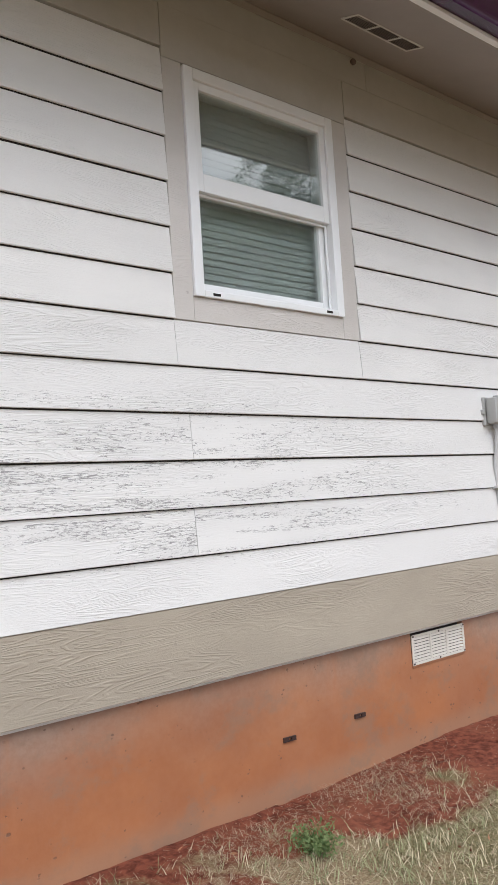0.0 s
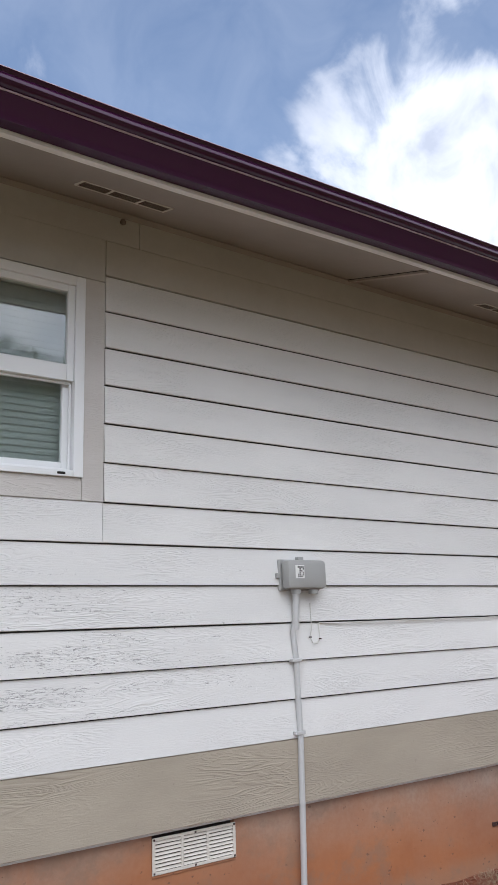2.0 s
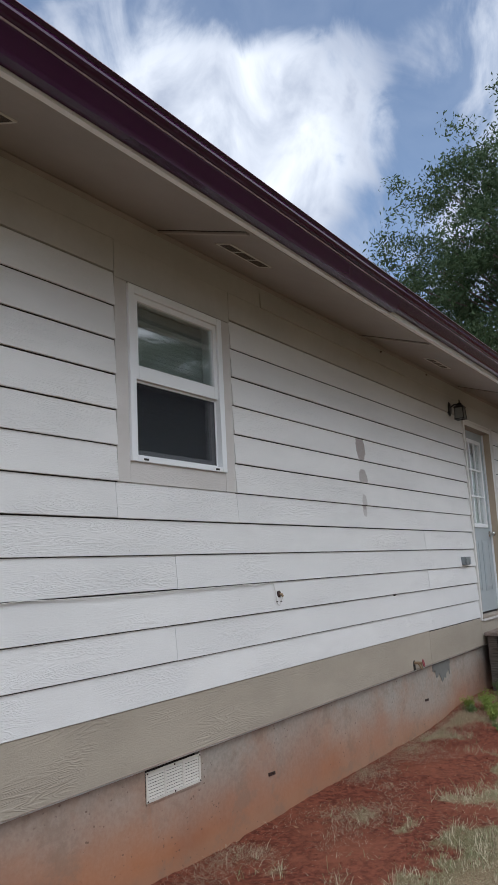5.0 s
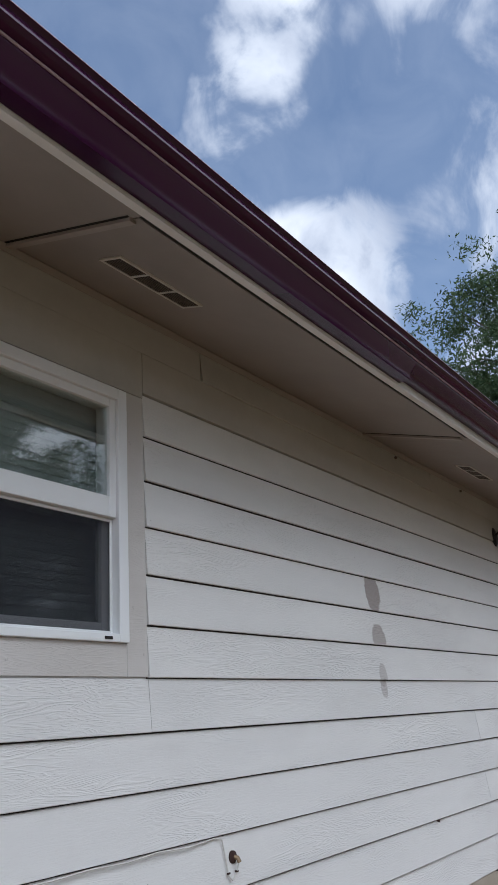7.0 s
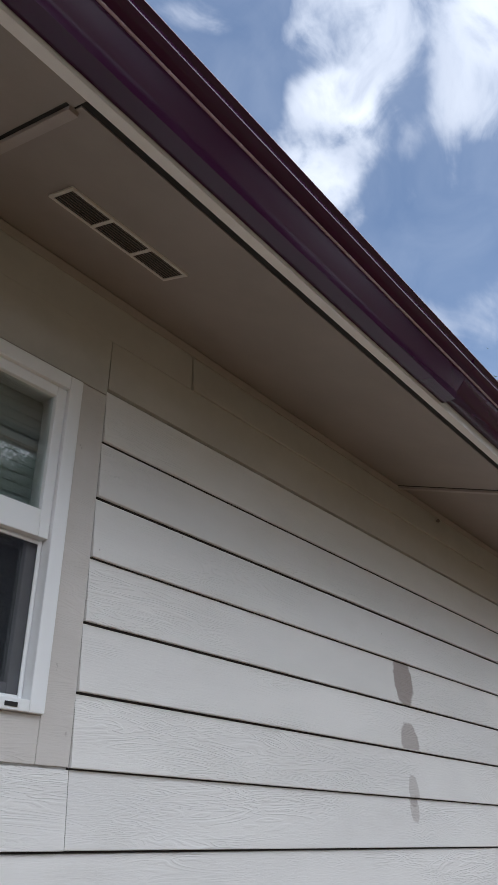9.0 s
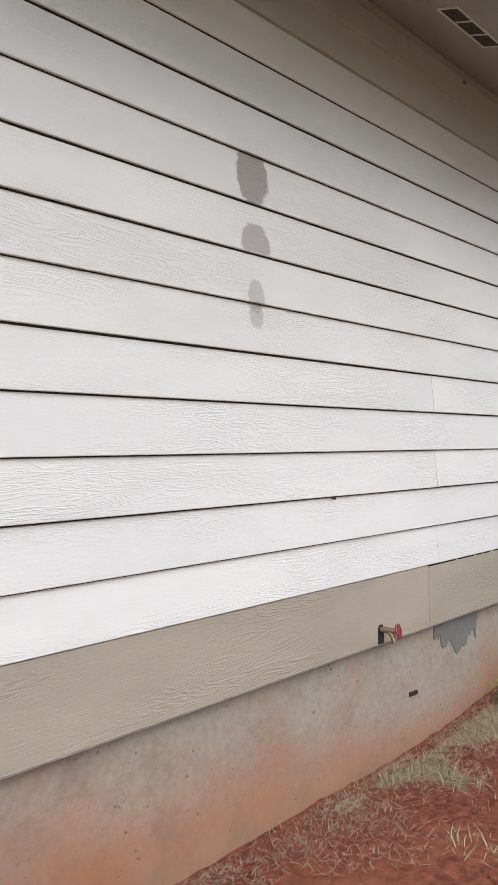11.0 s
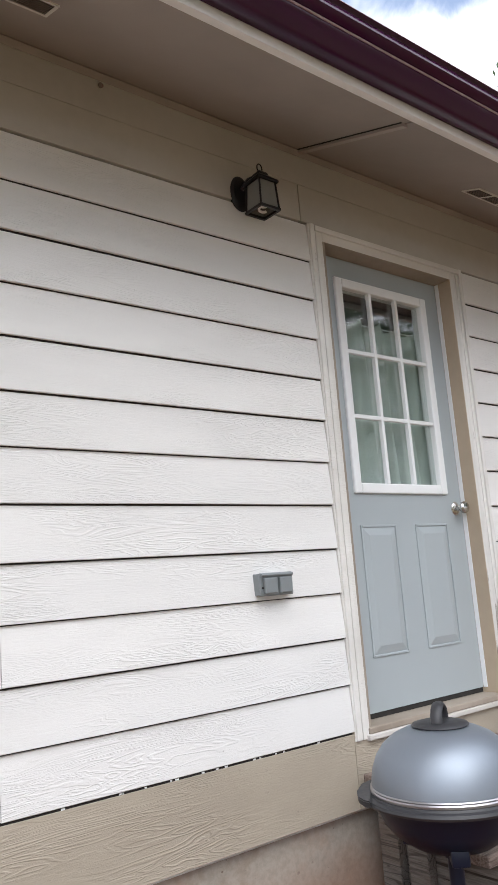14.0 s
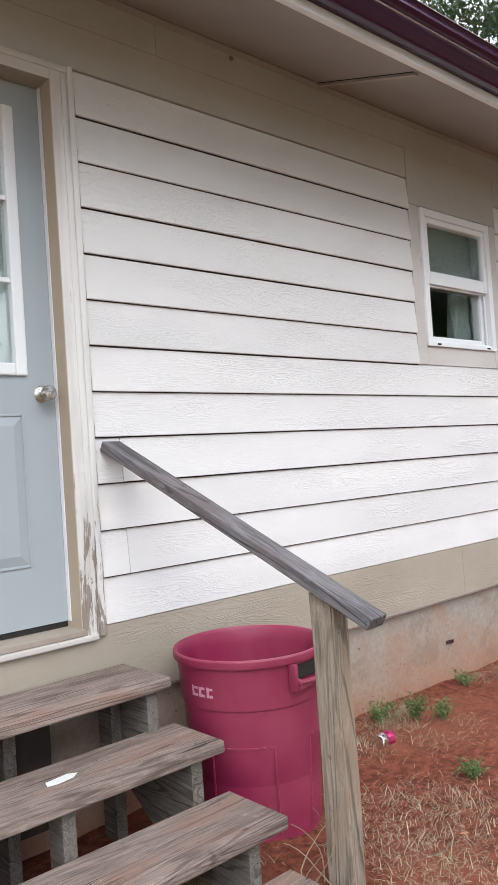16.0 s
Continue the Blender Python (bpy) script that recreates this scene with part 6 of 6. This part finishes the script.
for i, (x, y, h, s, n, m) in enumerate(((11.12, -0.09, 0.10, 0.07, 14, M_WEED), (11.10, -0.26, 0.17, 0.11, 26, M_WEED), (10.98, -0.36, 0.12, 0.10, 18, M_WEED), (10.78, -0.42, 0.11, 0.09, 20, M_WEED),
                                        (10.47, -0.56, 0.07, 0.07, 10, M_HERB), (10.42, -0.62, 0.05, 0.06, 8, M_WEED), (11.0, -0.15, 0.06, 0.09, 12, M_HERB), (11.92, -0.16, 0.12, 0.08, 12, M_HERB),
                                        (14.52, -0.12, 0.10, 0.09, 14, M_HERB), (14.66, -0.24, 0.13, 0.08, 14, M_HERB), (14.74, -0.33, 0.08, 0.06, 10, M_HERB), (14.28, -0.78, 0.06, 0.07, 12, M_HERB),
                                        (15.3, -0.1, 0.08, 0.07, 8, M_HERB), (11.6, -0.25, 0.06, 0.06, 8, M_HERB), (2.1, -0.40, 0.08, 0.12, 30, M_HERB))):
    build_weed(x, y, h, s, n, m, 40 + i, ("bright green" if m is M_WEED else "small dull green") + " weed growing in the red soil")


def build_litter():
    ob = thing("crushed_can", "crushed drink can, silver and magenta, on the soil", "can", (14.34, -0.30, -0.02))
    for name, x0, x1, mat, lab in (("end", -0.055, -0.012, M_FOIL, "bare metal end"), ("wrap", -0.012, 0.045, plain("magenta_print", (0.42, 0.03, 0.12), 0.35, 0.5), "magenta printed side")):
        bm = tube(bmesh.new(), [(14.34 + x0 + (x1 - x0) * k / 6, -0.30 + 0.004 * math.sin(9 * k), 0.012) for k in range(7)], [0.03 + 0.004 * math.sin(5 * k + x0 * 90) for k in range(7)], 14)
        for v in bm.verts:
            v.co += 0.006 * noise.noise_vector(v.co * 45)
        piece(name, bm, mat, ob, lab)
    for x, y, s in ((13.24, -1.06, 0.028), (12.92, -0.93, 0.03), (12.99, -0.98, 0.018)):
        fo = thing("foil_scrap", "crumpled silver foil scrap on the soil", "foil", (x, y, -0.02), "foil scraps")
        bm = bmesh.new()
        bmesh.ops.create_icosphere(bm, subdivisions=3, radius=s)
        for v in bm.verts:
            n = noise.noise(v.co * 60 + Vector((x, y, 0)) * 9)
            v.co = v.co * (1 + 0.9 * n) + Vector((x, y, -0.005))
        piece("foil", bm, M_FOIL, fo)
    tw = thing("fallen_stick", "thin dry stick lying on the soil", "stick", (13.62, -1.02, -0.02))
    piece("stick", tube(bmesh.new(), [(13.45, -1.06, -0.018), (13.6, -1.0, -0.008), (13.72, -1.03, -0.016), (13.8, -1.0, -0.02)], [0.006, 0.005, 0.004, 0.002], 6), M_BARK, tw, smooth=True)
    sx = thing("fallen_stick", "thin dry stick lying on the soil", "stick", (14.6, -0.30, -0.02))
    piece("stick", tube(bmesh.new(), [(14.45, -0.36, -0.015), (14.62, -0.31, -0.006), (14.78, -0.28, -0.012)], [0.005, 0.004, 0.002], 6), M_STRAW, sx, smooth=True)


build_litter()


# ---- siding boards: pieces of the wall ----
SPLITS = {0: [5.547, 10.592], 1: [1.95, 6.975, 13.212], 2: [5.547, 10.60], 3: [1.952, 6.995, 13.205], 4: [5.53, 10.59], 5: [1.905, 2.922, 6.56, 7.588]}


def build_siding():
    rng = random.Random(12)
    side_gaps = [(w[0] - 0.0935, w[1] + 0.1015) for w in (W1, W2, W3)]
    for k in range(12):
        gaps = [(11.9935, 13.0915)] + (side_gaps if k >= 6 else [])
        cuts = sorted([X_WEST, X_EAST] + [c for g in gaps for c in g] + SPLITS.get(k, []))
        for a, b in zip(cuts, cuts[1:]):
            if b - a < 0.02 or any(g[0] - 1e-4 <= (a + b) / 2 <= g[1] + 1e-4 for g in gaps):
                continue
            z, dy = Z0 + k * STEP + rng.uniform(-0.0012, 0.0012), rng.uniform(-0.001, 0.0008)
            prof = [(-0.0155 + dy, z + 0.002), (-0.014 + dy, z), (-0.002, z), (0.011, z + STEP + 0.001), (0.006, z + STEP + 0.001), (0.006, z + STEP - 0.0055), (-0.0035 + dy * 0.3, z + STEP - 0.0055)]
            part("board", extruded_x(bmesh.new(), prof, a + 0.0012, b - 0.0012), M_SIDING, wall)
    # near-black strips put the shade line under each lap into colour
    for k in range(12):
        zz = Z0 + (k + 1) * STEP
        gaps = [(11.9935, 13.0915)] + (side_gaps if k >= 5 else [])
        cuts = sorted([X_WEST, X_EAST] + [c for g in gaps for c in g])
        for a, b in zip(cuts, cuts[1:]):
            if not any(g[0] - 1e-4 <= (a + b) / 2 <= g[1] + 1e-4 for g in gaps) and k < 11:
                part("lap_gap", boxed(bmesh.new(), a + 0.0015, b - 0.0015, -0.0058, 0.0058, zz - 0.0047, zz + 0.0003), M_DARK, wall, "near-black strip standing in for the shade under a board")
    z = Z0 + 12 * STEP
    part("board", extruded_x(bmesh.new(), [(-0.0175, z + 0.002 + STEP), (-0.016, z + STEP), (-0.004, z + STEP), (0.0065, z + 2 * STEP - 0.02), (-0.0055, z + 2 * STEP - 0.02)], 7.96, 10.455), M_FRIEZE_SHADED, wall)
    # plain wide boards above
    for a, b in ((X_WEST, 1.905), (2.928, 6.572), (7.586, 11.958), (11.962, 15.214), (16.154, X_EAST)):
        part("frieze_board", boxed(bmesh.new(), a, b, -0.0095, 0.0125, z + 0.003, z + STEP - 0.001, 0.0015), M_FRIEZE_SHADED, wall)
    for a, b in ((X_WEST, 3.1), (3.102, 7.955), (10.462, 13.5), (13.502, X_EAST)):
        part("frieze_board", boxed(bmesh.new(), a, b, -0.009, 0.0125, z + STEP + 0.0005, 3.212, 0.0015), M_FRIEZE_SHADED, wall)
    for a, b, top in ((X_WEST, 5.451, Z0 - 0.002), (5.453, 10.499, Z0 - 0.002), (10.501, 11.99, Z0 - 0.010), (11.992, 15.505, Z0 - 0.002), (15.507, X_EAST, Z0 - 0.002)):
        part("skirt_board", boxed(bmesh.new(), a, b, -0.011, 0.0295, 0.454, top, 0.002), M_SKIRT, wall, "tan embossed skirt board")
    part("open_joint", boxed(bmesh.new(), 10.52, 11.98, -0.0095, 0.012, Z0 - 0.0095, Z0 - 0.0005), M_DARK, wall, "dark open joint under the siding")
    for k in range(14):
        x = 10.6 + 1.3 * rng.random()
        w = rng.uniform(0.004, 0.013)
        part("paint_crumb", boxed(bmesh.new(), x, x + w, -0.0115, -0.0096, Z0 - 0.0090, Z0 - 0.0040), M_VINYL, wall, "chip of white paint in the joint")
    # nails and knots that stand out
    for x, zz in ((9.773, 1.092),):
        n = thing("wall_nail", "dark bent nail under a siding board", "nail", (x, -0.015, zz))
        piece("nail", tube(bmesh.new(), [(x, -0.010, zz), (x + 0.004, -0.026, zz - 0.004)], 0.006, 8), M_RUST, n)


build_siding()
